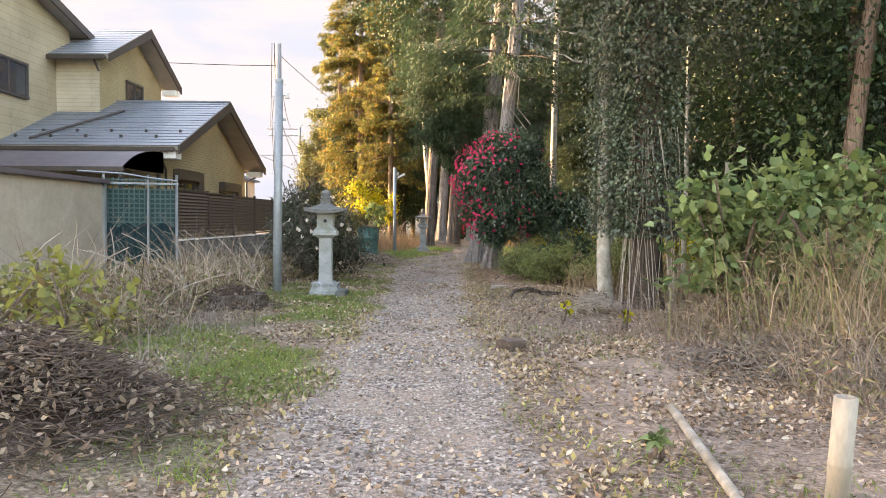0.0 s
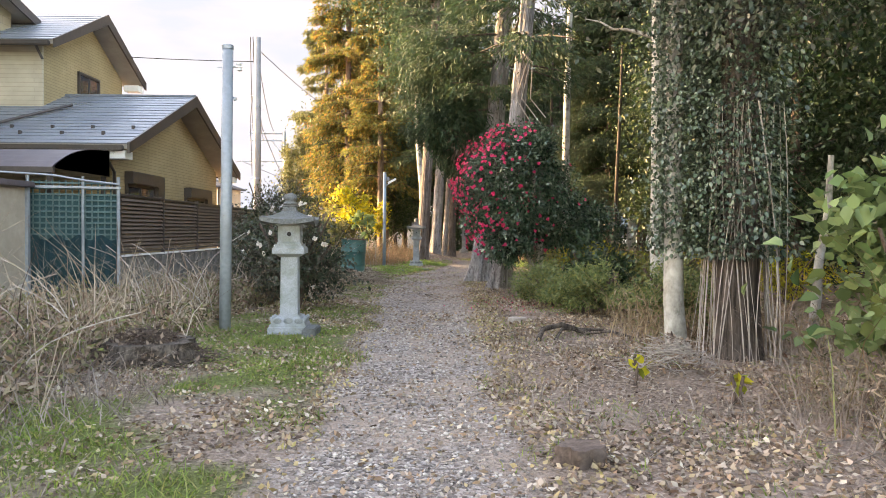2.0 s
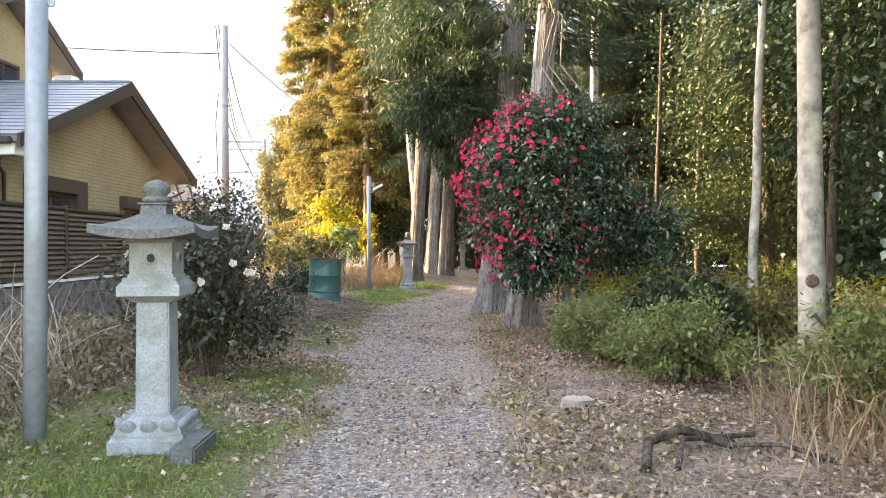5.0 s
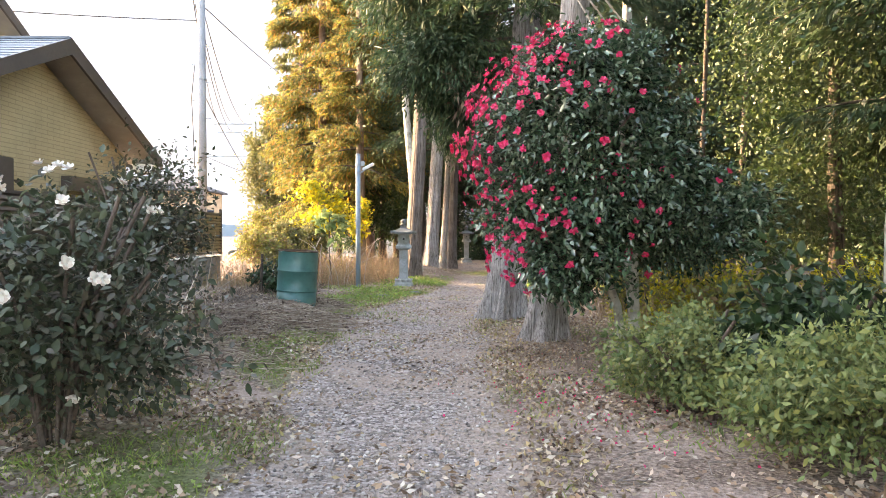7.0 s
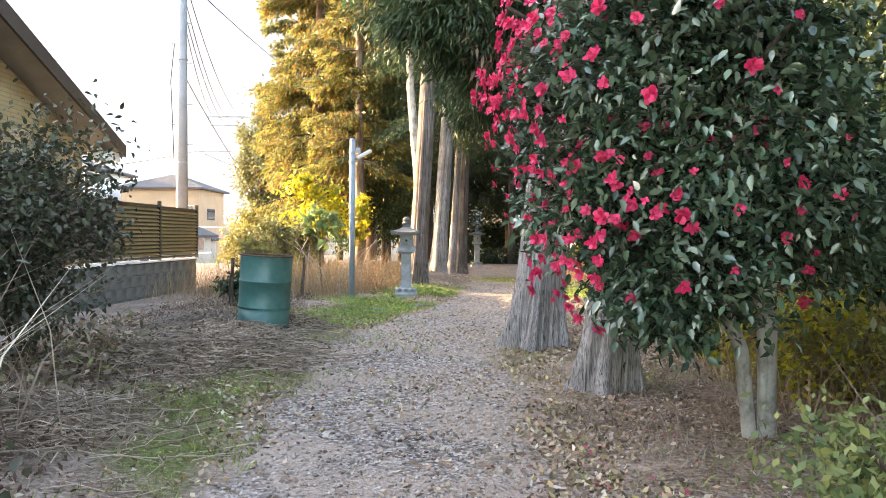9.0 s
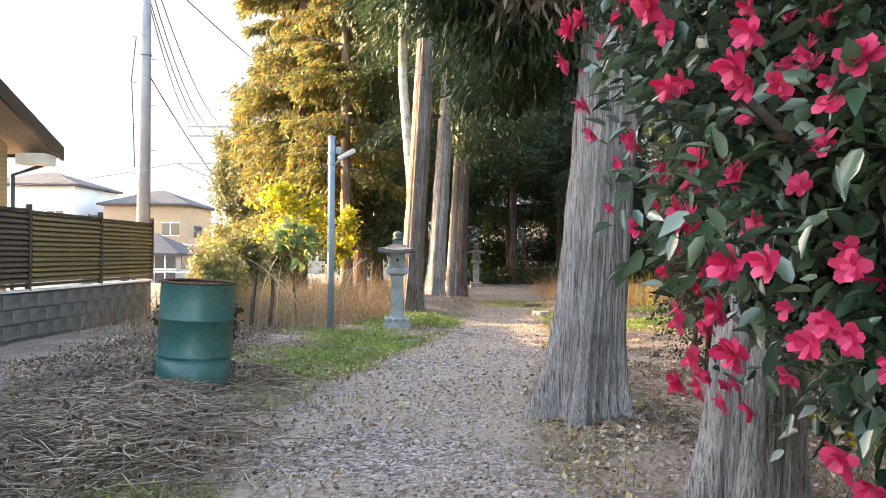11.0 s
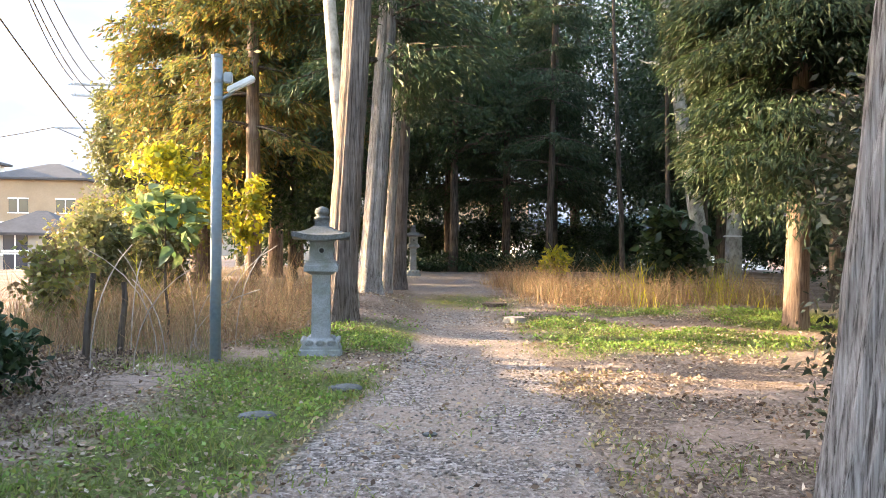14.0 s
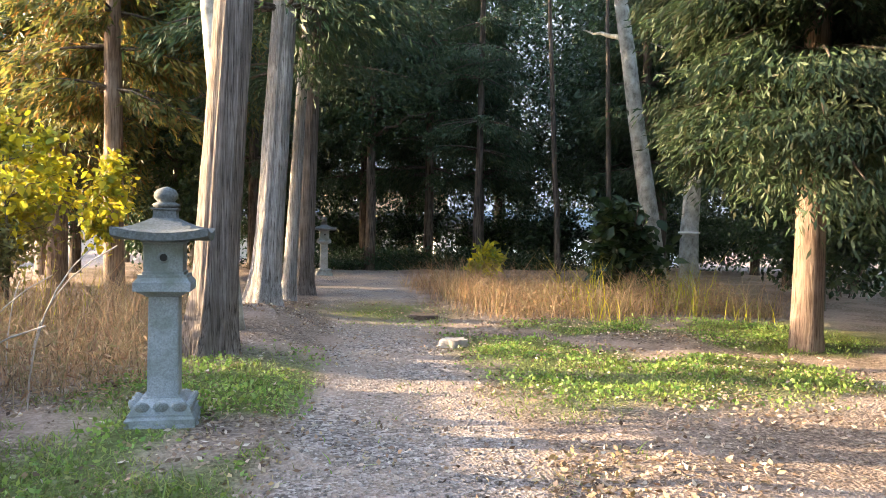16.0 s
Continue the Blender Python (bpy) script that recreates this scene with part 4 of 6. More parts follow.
def conifer_points(line, lo, hi, r_lo, r_hi, whorls, spokes, per, rng, hang=0.35):
    """Places of drooping sprays on boughs that stand round the trunk."""
    ps, ds, boughs = [], [], []
    top = line[-1, 2]
    for k in range(whorls):
        z = lo + (hi - lo) * (k + rng.uniform(0, 1)) / whorls
        base = np.array([np.interp(min(z, top), line[:, 2], line[:, c]) for c in range(2)] + [z])
        r = r_lo + (r_hi - r_lo) * (z - lo) / max(0.1, hi - lo)
        for s in range(spokes):
            a = rng.uniform(0, 6.283)
            L = r * rng.uniform(0.55, 1.1)
            d = np.array([math.cos(a), math.sin(a), rng.uniform(-0.15, 0.25)])
            t = np.sqrt(rng.uniform(0.04, 1, per))[:, None]
            side = np.array([-d[1], d[0], 0])
            p = base + d * L * t + side * rng.standard_normal((per, 1)) * L * 0.16 * t
            p[:, 2] -= hang * L * (t[:, 0] ** 2) * 0.6 + np.abs(rng.standard_normal(per)) * 0.10 * L
            ps.append(p)
            ds.append(np.repeat((d * 0.7)[None], per, 0))
            e = np.linspace(0, 0.9, 5)[:, None]
            bp = base + d * L * e
            bp[:, 2] -= hang * L * e[:, 0] ** 2 * 0.6
            boughs.append(tube_arrays(bp, np.linspace(0.02, 0.006, 5) * (1 + r * 0.3), 4))
    return np.concatenate(ps), np.concatenate(ds), boughs


def trunked(name, x, y, label, category, line, radii, mat, seg=14, flutes=0, flare=0.35, rng=RNG):
    t = thing(name, pose(x, y, 0), label, category)
    part_ = mesh_part("trunk", flat_mesh("trunk", *tube_arrays(line, radii, seg, 0.015, rng, flutes, flare), True), mat, t)
    return t, part_


def taper(line, r, top=0.35):
    z = (line[:, 2] - line[0, 2]) / (line[-1, 2] - line[0, 2])
    return r * (1 - (1 - top) * z)


def cedar(x, y, r, h, crown, label, lean=(0, 0), mat=CEDAR_BARK, leaf=CEDAR_LEAF, seed=1, seg=14, flutes=0, n=14, spray=(0.15, 0.03), dens=3.0, bend=0.06, name="cedar_tree"):
    """crown: lowest bough, radius low, radius high, whorls, boughs a whorl, sprays a bough."""
    rng = np.random.default_rng(seed)
    line = spine(x, y, h, lean, bend, n, rng)
    t, _ = trunked(name, x, y, label, "tree", line, taper(line, r), mat, seg, flutes, 0.75 if flutes else 0.3, rng)
    lo, r0, r1, wh, sp, per = crown
    p, d, boughs = conifer_points(line, lo, h, r0, r1, wh, sp, int(per * dens), rng)
    tagged(mesh_part("bough_frame", flat_mesh("bough_frame", *joined(boughs), True), DARK_BARK, t), kind="stuff")
    mesh_part("crown", flat_mesh("crown", *leaf_arrays(p, spray[0], spray[1], rng, d, 0.75, 0.45)), leaf, t)
    return t


def broadleaf(x, y, r, h, crowns, label, leaf, n_leaves, size, lean=(0, 0), mat=DARK_BARK, seed=1, limb=5, clumps=40, tight=0.2, name="broadleaf_tree", bend=0.15, inner=0.4, category="tree"):
    """crowns: eggs of leaves (dx, dy, z, rx, ry, rz) round the foot."""
    rng = np.random.default_rng(seed)
    line = spine(x, y, h, lean, bend, 12, rng)
    t, _ = trunked(name, x, y, label, category, line, taper(line, r), mat, 10, 0, 0.25, rng)
    zs = [c[2] for c in crowns]
    for v, q in limbs(line, r, max(0.3, min(zs) * 0.5), h * 0.95, limb, max(c[3] for c in crowns), 0.5, rng):
        mesh_part("limb", flat_mesh("limb", v, q, True), mat, t)
    vol = np.array([c[3] * c[4] * c[5] for c in crowns]) ** 0.75
    for c, share in zip(crowns, vol / vol.sum()):
        p, d = blob_points(int(n_leaves * share), np.array(c[:3]), np.array(c[3:]), max(6, int(clumps * share)), rng, inner, tight)
        make = broad_arrays if size[1] > size[0] * 0.58 else leaf_arrays
        mesh_part("crown", flat_mesh("crown", *make(p, size[0], size[1], rng, d * 0.5, 0.4)), leaf, t)
    return t


# the great cedars by the track
cedar(1.04, 18.85, 0.226, 15, (3.9, 1.9, 0.8, 18, 7, 90), "great cedar with pale grey fluted bark and flared foot", (0.08, 0.0), seed=11, seg=150, flutes=29, n=60, bend=0.02)
great_cedar = [o for o in scene.objects if o.name.startswith("cedar_tree") and o.parent is None][-1]
rng = np.random.default_rng(18)
for c, q, n in (((-0.25, 1.0, 2.95), (0.65, 0.75, 0.32), 3600), ((-0.75, 0.3, 3.5), (0.7, 0.6, 0.35), 3000), ((0.8, 1.2, 3.3), (0.6, 0.7, 0.35), 2600)):
    p, d = blob_points(n, np.array(c), np.array(q), 26, rng, 0.3, 0.25)
    mesh_part("low_bough", flat_mesh("low_bough", *leaf_arrays(p, 0.15, 0.03, rng, d * 0.6, 0.8, 0.5)), CEDAR_LEAF, great_cedar, "dark drooping low bough")
    pipe("bough_stem", [(0.12, 0.0, c[2] + 0.25), (c[0] * 0.5, c[1] * 0.5, c[2] + 0.22), (c[0], c[1], c[2])], 0.025, DARK_BARK, great_cedar, "", 6)
for c, q, n in (((-0.75, 0.1, 3.6), (0.8, 0.7, 0.72), 22000), ((-0.35, 0.3, 3.1), (0.6, 0.6, 0.42), 10000), ((-0.9, 0.3, 4.9), (1.0, 0.9, 0.9), 18000), ((-0.45, 1.8, 2.95), (0.6, 0.6, 0.45), 6000)):
    p, d = blob_points(n, np.array(c), np.array(q), 60, rng, 0.3, 0.2)
    mesh_part("low_bough", flat_mesh("low_bough", *leaf_arrays(p, 0.10, 0.024, rng, d * 0.6, 0.8, 0.5)), CEDAR_LEAF, great_cedar, "dark drooping low bough")
    pipe("bough_stem", [(0.12, 0.0, c[2] + 0.3), (c[0] * 0.5, c[1] * 0.5, c[2] + 0.25), (c[0], c[1], c[2])], 0.025, DARK_BARK, great_cedar, "", 6)
p, d = blob_points(900, np.array([-0.4, -0.1, 3.15]), np.array([0.35, 0.3, 0.28]), 10, rng, 0.3, 0.25)
mesh_part("dead_spray", flat_mesh("dead_spray", *leaf_arrays(p, 0.15, 0.03, rng, d * 0.6, 0.8, 0.5)), DEAD_LEAF, great_cedar, "withered red-brown spray")
cedar(1.3, 16.55, 0.178, 14, (4.8, 1.8, 0.7, 14, 7, 55), "cedar with fluted grey bark behind the camellia", (0.085, 0.0), seed=12, seg=110, flutes=25, n=50, bend=0.02)
second_cedar = [o for o in scene.objects if o.name.startswith("cedar_tree") and o.parent is None][-1]
for k in range(3):
    a = 1.1 * k - 1.4
    pipe("hanging_vine", [(0.30, -0.16, 4.9 - 0.1 * k), (0.45 + 0.05 * k, -0.30, 4.4), (0.40 + 0.16 * math.sin(a), -0.34, 3.7), (0.62 + 0.1 * k, -0.30, 3.1 + 0.12 * k)], 0.012, PALE_TWIG, second_cedar, "", 5)
# the row of slim trunks by the second lantern
cedar(-0.53, 27.0, 0.185, 16, (5.4, 2.2, 1.0, 18, 9, 90), "tall straight cedar with furrowed grey-brown bark", (0.05, 0.01), mat=BROWN_BARK, seed=13, seg=70, flutes=21, n=36, bend=0.05)
cedar(-0.12, 31.0, 0.19, 16, (4.2, 2.4, 1.0, 22, 9, 90), "tall leaning cedar with smooth grey bark", (0.055, 0.01), mat=CEDAR_BARK, seed=14, seg=56, flutes=17, n=30, bend=0.05)
cedar(0.25, 33.0, 0.11, 14, (6.0, 1.6, 0.6, 8, 6, 50), "slender leaning cedar with a white tape band", (0.05, 0.0), seed=15, seg=20, flutes=9, n=20)
cedar(0.5, 34.4, 0.20, 16, (4.2, 2.5, 1.0, 22, 9, 90), "tall leaning cedar with warm brown bark", (0.03, 0.0), mat=BROWN_BARK, seed=16, seg=28, flutes=11, n=24)
broadleaf(-0.40, 28.0, 0.115, 11, [(-0.9, 0, 9.5, 2.0, 2.0, 2.5)], "pale grey smooth trunk curving up beside the cedars", LEAF_DARK, 6000, (0.12, 0.06), (-0.03, 0.0), PALE_BARK, 17, bend=0.35)
# golden conifers on the sunny side
cedar(-2.23, 31.7, 0.15, 12, (3.2, 1.6, 0.9, 16, 10, 150), "conifer with golden autumn foliage and reddish trunk", (-0.01, 0), RED_BARK, LEAF_GOLD, 21, spray=(0.16, 0.038), dens=2.6, name="golden_conifer")
cedar(-4.1, 36.0, 0.2, 14, (2.0, 2.4, 1.3, 26, 10, 150), "large golden conifer lit by low sun", (0, 0), RED_BARK, LEAF_GOLD, 22, spray=(0.18, 0.045), dens=2.4, name="golden_conifer")
cedar(-2.6, 38.5, 0.2, 15, (3.0, 2.6, 1.3, 24, 10, 130), "large golden conifer lit by low sun", (0, 0), RED_BARK, LEAF_GOLD, 23, spray=(0.20, 0.05), dens=2.0, name="golden_conifer")
cedar(-6.3, 43.0, 0.18, 12, (5.0, 2.0, 1.3, 9, 6, 90), "tufted pine reaching over the roofs", (0.02, 0), RED_BARK, LEAF_OLIVE, 24, spray=(0.22, 0.06), name="pine_tree")
broadleaf(-7.0, 40.0, 0.12, 5.8, [(0, 0, 4.2, 1.0, 1.2, 1.8), (0.5, 0.3, 2.2, 1.0, 1.0, 1.3)], "rounded grey-green evergreen tree", LEAF_OLIVE, 16000, (0.13, 0.06), seed=25, clumps=90, tight=0.16)
broadleaf(-3.2, 30.2, 0.03, 2.1, [(0, 0, 1.8, 0.9, 0.7, 0.75), (0.7, 0.6, 1.6, 0.6, 0.5, 0.7), (-0.3, 0.2, 2.5, 0.5, 0.4, 0.4)], "young tree with bright yellow leaves", LEAF_YELLOW, 2600, (0.12, 0.08), seed=26, clumps=30)
for x, y, h in ((-2.76, 24.5, 0.85), (-2.55, 24.9, 0.75), (-3.2, 22.6, 0.8)):
    rng = np.random.default_rng(int(h * 1000))
    line = spine(x, y, h, (0.05, 0), 0.05, 8, rng)
    tagged(trunked("dead_stake", x, y, "short dark dead stake in dry weeds", "stake", line, taper(line, 0.035, 0.7), DARK_BARK, 8, 0, 0.1, rng)[0], group="dead stakes")
broadleaf(-2.4, 26.0, 0.02, 1.6, [(0, 0, 1.35, 0.42, 0.42, 0.36)], "sapling with broad green leaves", LEAF_BROAD, 150, (0.16, 0.115), seed=27, clumps=14)
for k, (x, y, h, q) in enumerate(((-6.2, 35.5, 2.0, 0.9), (-5.5, 37.0, 2.3, 0.9), (-5.9, 33.2, 1.5, 0.7), (-3.9, 28.3, 1.5, 0.6), (-4.1, 31.0, 1.8, 0.7), (-3.5, 29.6, 1.5, 0.6), (-4.3, 33.6, 2.3, 1.0))):
    broadleaf(x, y, 0.04, h * 0.8, [(0, 0, h * 0.55, q * 0.8, q, h * 0.42)], "tall yellow-green scrub past the fence end", LEAF_WEED if k % 2 == 0 else LEAF_OLIVE, 3600, (0.09, 0.055), seed=290 + k, clumps=70, category="bush", name="scrub_bush")
broadleaf(-3.75, 26.6, 0.03, 0.9, [(0, 0, 0.6, 0.4, 0.5, 0.45)], "scrubby bush turning yellow at the fence end", LEAF_WEED, 1500, (0.10, 0.055), seed=28, clumps=40, category="bush", name="bush")
broadleaf(-3.0, 22.9, 0.02, 0.6, [(0, 0, 0.35, 0.45, 0.4, 0.33)], "low dark shrub behind the drum", LEAF_DARK, 1500, (0.08, 0.045), seed=29, clumps=30, category="bush", name="bush")
# right-hand wood
cedar(5.7, 27.2, 0.165, 12, (2.3, 2.0, 1.2, 34, 13, 420), "cedar with fresh green drooping sprays and bare brown foot", (0.01, 0), RED_BARK, CEDAR_FRESH, 31, seg=24, n=24, spray=(0.115, 0.024))
vt = broadleaf(7.7, 34.2, 0.2, 12, [(-1.0, 0, 10, 2.2, 2.2, 2.4)], "forked pale tree with white tape round it", LEAF_DARK, 5000, (0.14, 0.07), (-0.17, 0.0), PALE_BARK, 32)
broadleaf(8.2, 34.0, 0.2, 10, [(0.6, 0, 8.6, 1.8, 1.8, 2.0)], "pale grey upright trunk beside the forked tree", LEAF_DARK, 4000, (0.14, 0.07), (0.02, 0.0), PALE_BARK, 33)
tape = [o for o in scene.objects if o.name.startswith("broadleaf_tree") and o.parent is None][-1]
part("tape_band", lathe([(0.215, 1.28), (0.215, 1.31), (0.19, 1.315)], 16), WHITE, tape, "white tape band").location = (0.0, 0.0, 0.0)
pale_tree = broadleaf(2.88, 11.25, 0.105, 9, [(0.2, 0, 6.6, 1.6, 1.6, 1.9)], "slim tree with smooth pale bark", LEAF_MID, 5000, (0.11, 0.055), (-0.02, 0.0), PALE_BARK, 34)
part("cut_knot", lathe([(0.05, 0), (0.045, 0.02), (0.025, 0.028), (0.02, 0.02)], 14), RED_BARK, pale_tree, "reddish knot where a limb was cut").matrix_local = pose(-0.02, -0.1, 0.92, 90)
# ivy-clad tree
ivy_tree = broadleaf(2.85, 8.4, 0.21, 10, [(0.1, 0.2, 4.6, 1.9, 1.9, 1.9), (0.3, 0.3, 7.0, 2.2, 2.2, 2.0)], "thick trunk wrapped in ivy with trailing stems", LEAF_SHADE, 34000, (0.07, 0.034), (0.01, 0.0), DARK_BARK, 41, clumps=170)
rng = np.random.default_rng(42)
n = 19000
a, z = rng.uniform(0, 6.283, n), rng.uniform(0.95, 5.5, n)
rr = 0.24 + np.abs(rng.standard_normal(n)) * 0.14 * (0.6 + 0.8 * np.sin(z * 2.1 + a) ** 2)
ivp = np.stack([rr * np.cos(a) - 0.05, rr * np.sin(a), z], 1)
mesh_part("ivy", flat_mesh("ivy", *broad_arrays(ivp, 0.046, 0.034, rng, np.stack([np.cos(a), np.sin(a), 0 * a], 1) * 0.8, 0.9, 0.6)), IVY, ivy_tree, "glossy ivy leaves")
n = 9500
a, z = rng.uniform(0, 6.283, n), rng.uniform(1.0, 4.0, n)
ivp = np.stack([-0.48 + 0.16 * np.cos(a) * (1 + rng.exponential(0.5, n)), 0.2 + 0.16 * np.sin(a) * (1 + rng.exponential(0.5, n)), z], 1)
mesh_part("ivy", flat_mesh("ivy", *broad_arrays(ivp, 0.04, 0.03, rng, None, 0.9, 0.7)), IVY, ivy_tree, "glossy ivy leaves")
for k in range(44):
    a = rng.uniform(0, 6.283)
    r0 = rng.uniform(0.2, 0.34)
    pts = [(r0 * math.cos(a + 0.35 * math.sin(q * 3.3 + k)) * (1 + 0.25 * (1 - q) ** 3), r0 * math.sin(a) * (1 + 0.25 * (1 - q) ** 3), 0.02 + q * 2.3) for q in np.linspace(0, 1, 8)]
    pipe("trailing_stem", pts, rng.uniform(0.0025, 0.0075), PALE_TWIG, ivy_tree, "", 5)
broadleaf(2.36, 8.65, 0.10, 8, [(-0.1, 0.2, 5.2, 1.2, 1.2, 1.5)], "pale slim trunk standing against the ivy tree", LEAF_MID, 5000, (0.10, 0.05), (-0.01, 0.0), PALE_BARK, 43)

# ---- camellia in flower ----
cam_x, cam_y = 1.42, 15.15
camellia = thing("camellia_tree", pose(cam_x, cam_y, 0) @ Matrix.Scale(1.07, 4), "bushy camellia with glossy dark leaves and many pink-red flowers", "tree", kind="")
rng = np.random.default_rng(51)
for k in range(3):
    b = rng.uniform(-0.15, 0.15, 2)
    pipe("trunk", [(b[0] * 0.4 + 0.42, b[1] * 0.4, -0.1), (b[0] * 0.7 + 0.36, b[1], 0.5), (b[0] * 2 + 0.15, b[1] * 2, 1.2), (b[0] * 3.4, b[1] * 3.4, 2.3)], 0.05 - 0.012 * k, PALE_BARK, camellia, "", 9)
for k in range(16):
    a, zz = rng.uniform(0, 6.283), rng.uniform(0.6, 2.2)
    L = rng.uniform(0.6, 1.0)
    pipe("branch", [(0.05, 0, zz * 0.7), (0.5 * L * math.cos(a), 0.5 * L * math.sin(a), zz), (L * math.cos(a), L * math.sin(a), zz + 0.25)], 0.011, DARK_BARK, camellia, "", 5)
eggs = [((0.0, 0.0, 1.78), (0.92, 0.95, 0.92), 30000, 190), ((-0.12, -0.1, 1.08), (0.62, 0.70, 0.58), 12000, 80), ((0.75, 0.2, 1.25), (0.90, 0.9, 0.50), 12000, 80), ((0.12, 0.0, 2.45), (0.6, 0.65, 0.42), 8500, 50)]
blooms = []
for c, s, n, cl in eggs:
    p, d = blob_points(n, np.array(c), np.array(s), cl, rng, 0.5, 0.15)
    keep = np.linalg.norm((p - np.array([0.1, 0, 1.6])) / [1.06, 1.1, 1.4], axis=1) < 1.0
    keep |= p[:, 0] > 0.6
    p, d = p[keep], d[keep]
    mesh_part("crown", flat_mesh("crown", *broad_arrays(p, 0.06, 0.028, rng, d * 0.7, 0.25)), CAMELLIA, camellia)
    m_ = max(8, int(n / 105))
    q = unit(rng.standard_normal((m_, 3)) + [-1.35, -0.35, 0.55]) * rng.uniform(0.92, 1.18, (m_, 1))
    blooms += [(np.array(c) + q[k] * s, q[k]) for k in range(m_)]


def flower_mesh(mat, size, petals, rng):
    """Three loose rings of broad, unevenly cupped petals round the heart."""
    vs, qs = [], []
    for ring, (m, tilt, L) in enumerate(((petals, 0.15, 1.0), (petals - 1, 0.55, 0.8), (petals - 2, 1.2, 0.5))):
        for k in range(m):
            a = 6.283 * k / m + ring * 0.5 + rng.uniform(-0.35, 0.35)
            far, up, w = L * rng.uniform(0.75, 1.2), tilt + rng.uniform(-0.25, 0.35), rng.uniform(0.3, 0.46)
            o = np.array([math.cos(a), math.sin(a), up])
            s = np.array([-math.sin(a), math.cos(a), rng.uniform(-0.35, 0.35)])
            curl = np.array([0, 0, rng.uniform(-0.2, 0.25) * size])
            b = len(vs)
            vs += [s * -0.12 * size, s * 0.12 * size, (o * far * 0.6 + s * w * far) * size, (o * far * 0.6 - s * w * far) * size, (o * far + s * w * 0.55) * size + curl, (o * far - s * w * 0.5) * size + curl * 0.6]
            qs += [[b, b + 1, b + 2, b + 3], [b + 3, b + 2, b + 4, b + 5]]
    me = flat_mesh("flower", np.array(vs), np.array(qs))
    me.materials.append(mat)
    return me


flowers = [flower_mesh(PETAL, s, k, rng) for s, k in ((0.032, 6), (0.040, 7), (0.026, 5), (0.036, 6), (0.030, 5), (0.021, 4))]
for k, (p, d) in enumerate(blooms):
    o = new("flower", flowers[k % 6])
    o.parent = camellia
    o.matrix_local = Matrix.Translation(p) @ Vector(d).to_track_quat('Z', 'Y').to_matrix().to_4x4() @ Matrix.Rotation(rng.uniform(0, 6), 4, 'Z')


# ---- shrubs ----
def shrub(x, y, rx, ry, h, leaf, count, size, label, seed, clumps=50, name="shrub", stems=7, low=0.12, inner=0.3, tight=0.2):
    rng = np.random.default_rng(seed)
    z0 = float(height(x, y))
    t = thing(name, pose(x, y, z0), label, "shrub")
    for k in range(stems):
        a = rng.uniform(0, 6.283)
        e = np.array([rx * 0.7 * math.cos(a), ry * 0.7 * math.sin(a), h * rng.uniform(0.6, 0.95)])
        pipe("stem", [np.array([0.05 * math.cos(a), 0.05 * math.sin(a), -0.08]), e * [0.35, 0.35, 0.5], e], 0.012, TWIG, t, "", 5)
    p, d = blob_points(count, np.array([0, 0, h * 0.52]), np.array([rx, ry, h * 0.46]), clumps, rng, inner, tight)
    p[:, 2] = np.maximum(p[:, 2], low)
    make = broad_arrays if size[1] > size[0] * 0.53 else leaf_arrays
    mesh_part("foliage", flat_mesh("foliage", *make(p, size[0], size[1], rng, d * 0.5, 0.2)), leaf, t)
    return t


rose = shrub(-1.95, 12.35, 0.72, 0.8, 1.45, LEAF_SHADE, 5600, (0.062, 0.034), "dense dark bush with faded white blooms", 61, 55, stems=18)
rose["label"] = "dense dark bush with a few faded white blooms"
fw = [flower_mesh(WHITE_PETAL, 0.036, 6, np.random.default_rng(3))]
rng = np.random.default_rng(62)
for k in range(26):
    q = unit(rng.standard_normal((1, 3)) + [0.2, -0.6, 0.5])[0]
    o = new("flower", fw[0])
    o.parent = rose
    o.matrix_local = Matrix.Translation(q * [0.72, 0.8, 0.72] + [0, 0, 0.8]) @ Vector(q).to_track_quat('Z', 'Y').to_matrix().to_4x4()
shrub(-3.15, 16.7, 0.75, 0.8, 2.1, LEAF_SHADE, 8000, (0.06, 0.032), "tall dark evergreen bush near the fence", 63, 70)
shrub(-2.9, 14.2, 0.6, 0.8, 1.5, LEAF_SHADE, 4500, (0.07, 0.035), "twiggy grey-green bush near the fence", 64, 60)
shrub(2.15, 12.0, 0.6, 0.6, 0.72, LEAF_FERN, 9500, (0.05, 0.022), "spreading green shrub at the track edge", 65, 50)
shrub(2.45, 12.9, 0.5, 0.55, 0.95, LEAF_DARK, 4500, (0.08, 0.045), "rounded dark green shrub", 66, 50)
shrub(1.8, 13.2, 0.55, 0.55, 0.7, LEAF_FERN, 6500, (0.048, 0.022), "light green straggling shrub", 67, 40)
shrub(2.9, 10.3, 0.6, 0.7, 0.8, LEAF_FERN, 8000, (0.05, 0.022), "spreading green shrub under the pale tree", 68, 40)
shrub(2.55, 20.7, 0.45, 0.6, 2.25, LEAF_SHADE, 11000, (0.055, 0.024), "column of vine and scrub beside the great cedar", 69, 90, stems=9)
shrub(3.6, 20.0, 0.9, 0.9, 1.6, LEAF_DARK, 5000, (0.08, 0.04), "dark scrub at the wood's edge", 70, 60)
shrub(6.4, 33.2, 0.8, 0.7, 2.1, LEAF_MID, 900, (0.26, 0.17), "shrub with large palmate green leaves", 71, 25)
shrub(4.9, 37.5, 0.5, 0.5, 0.9, LEAF_YELLOW, 700, (0.20, 0.08), "low plant with bright yellow leaves", 72, 20)
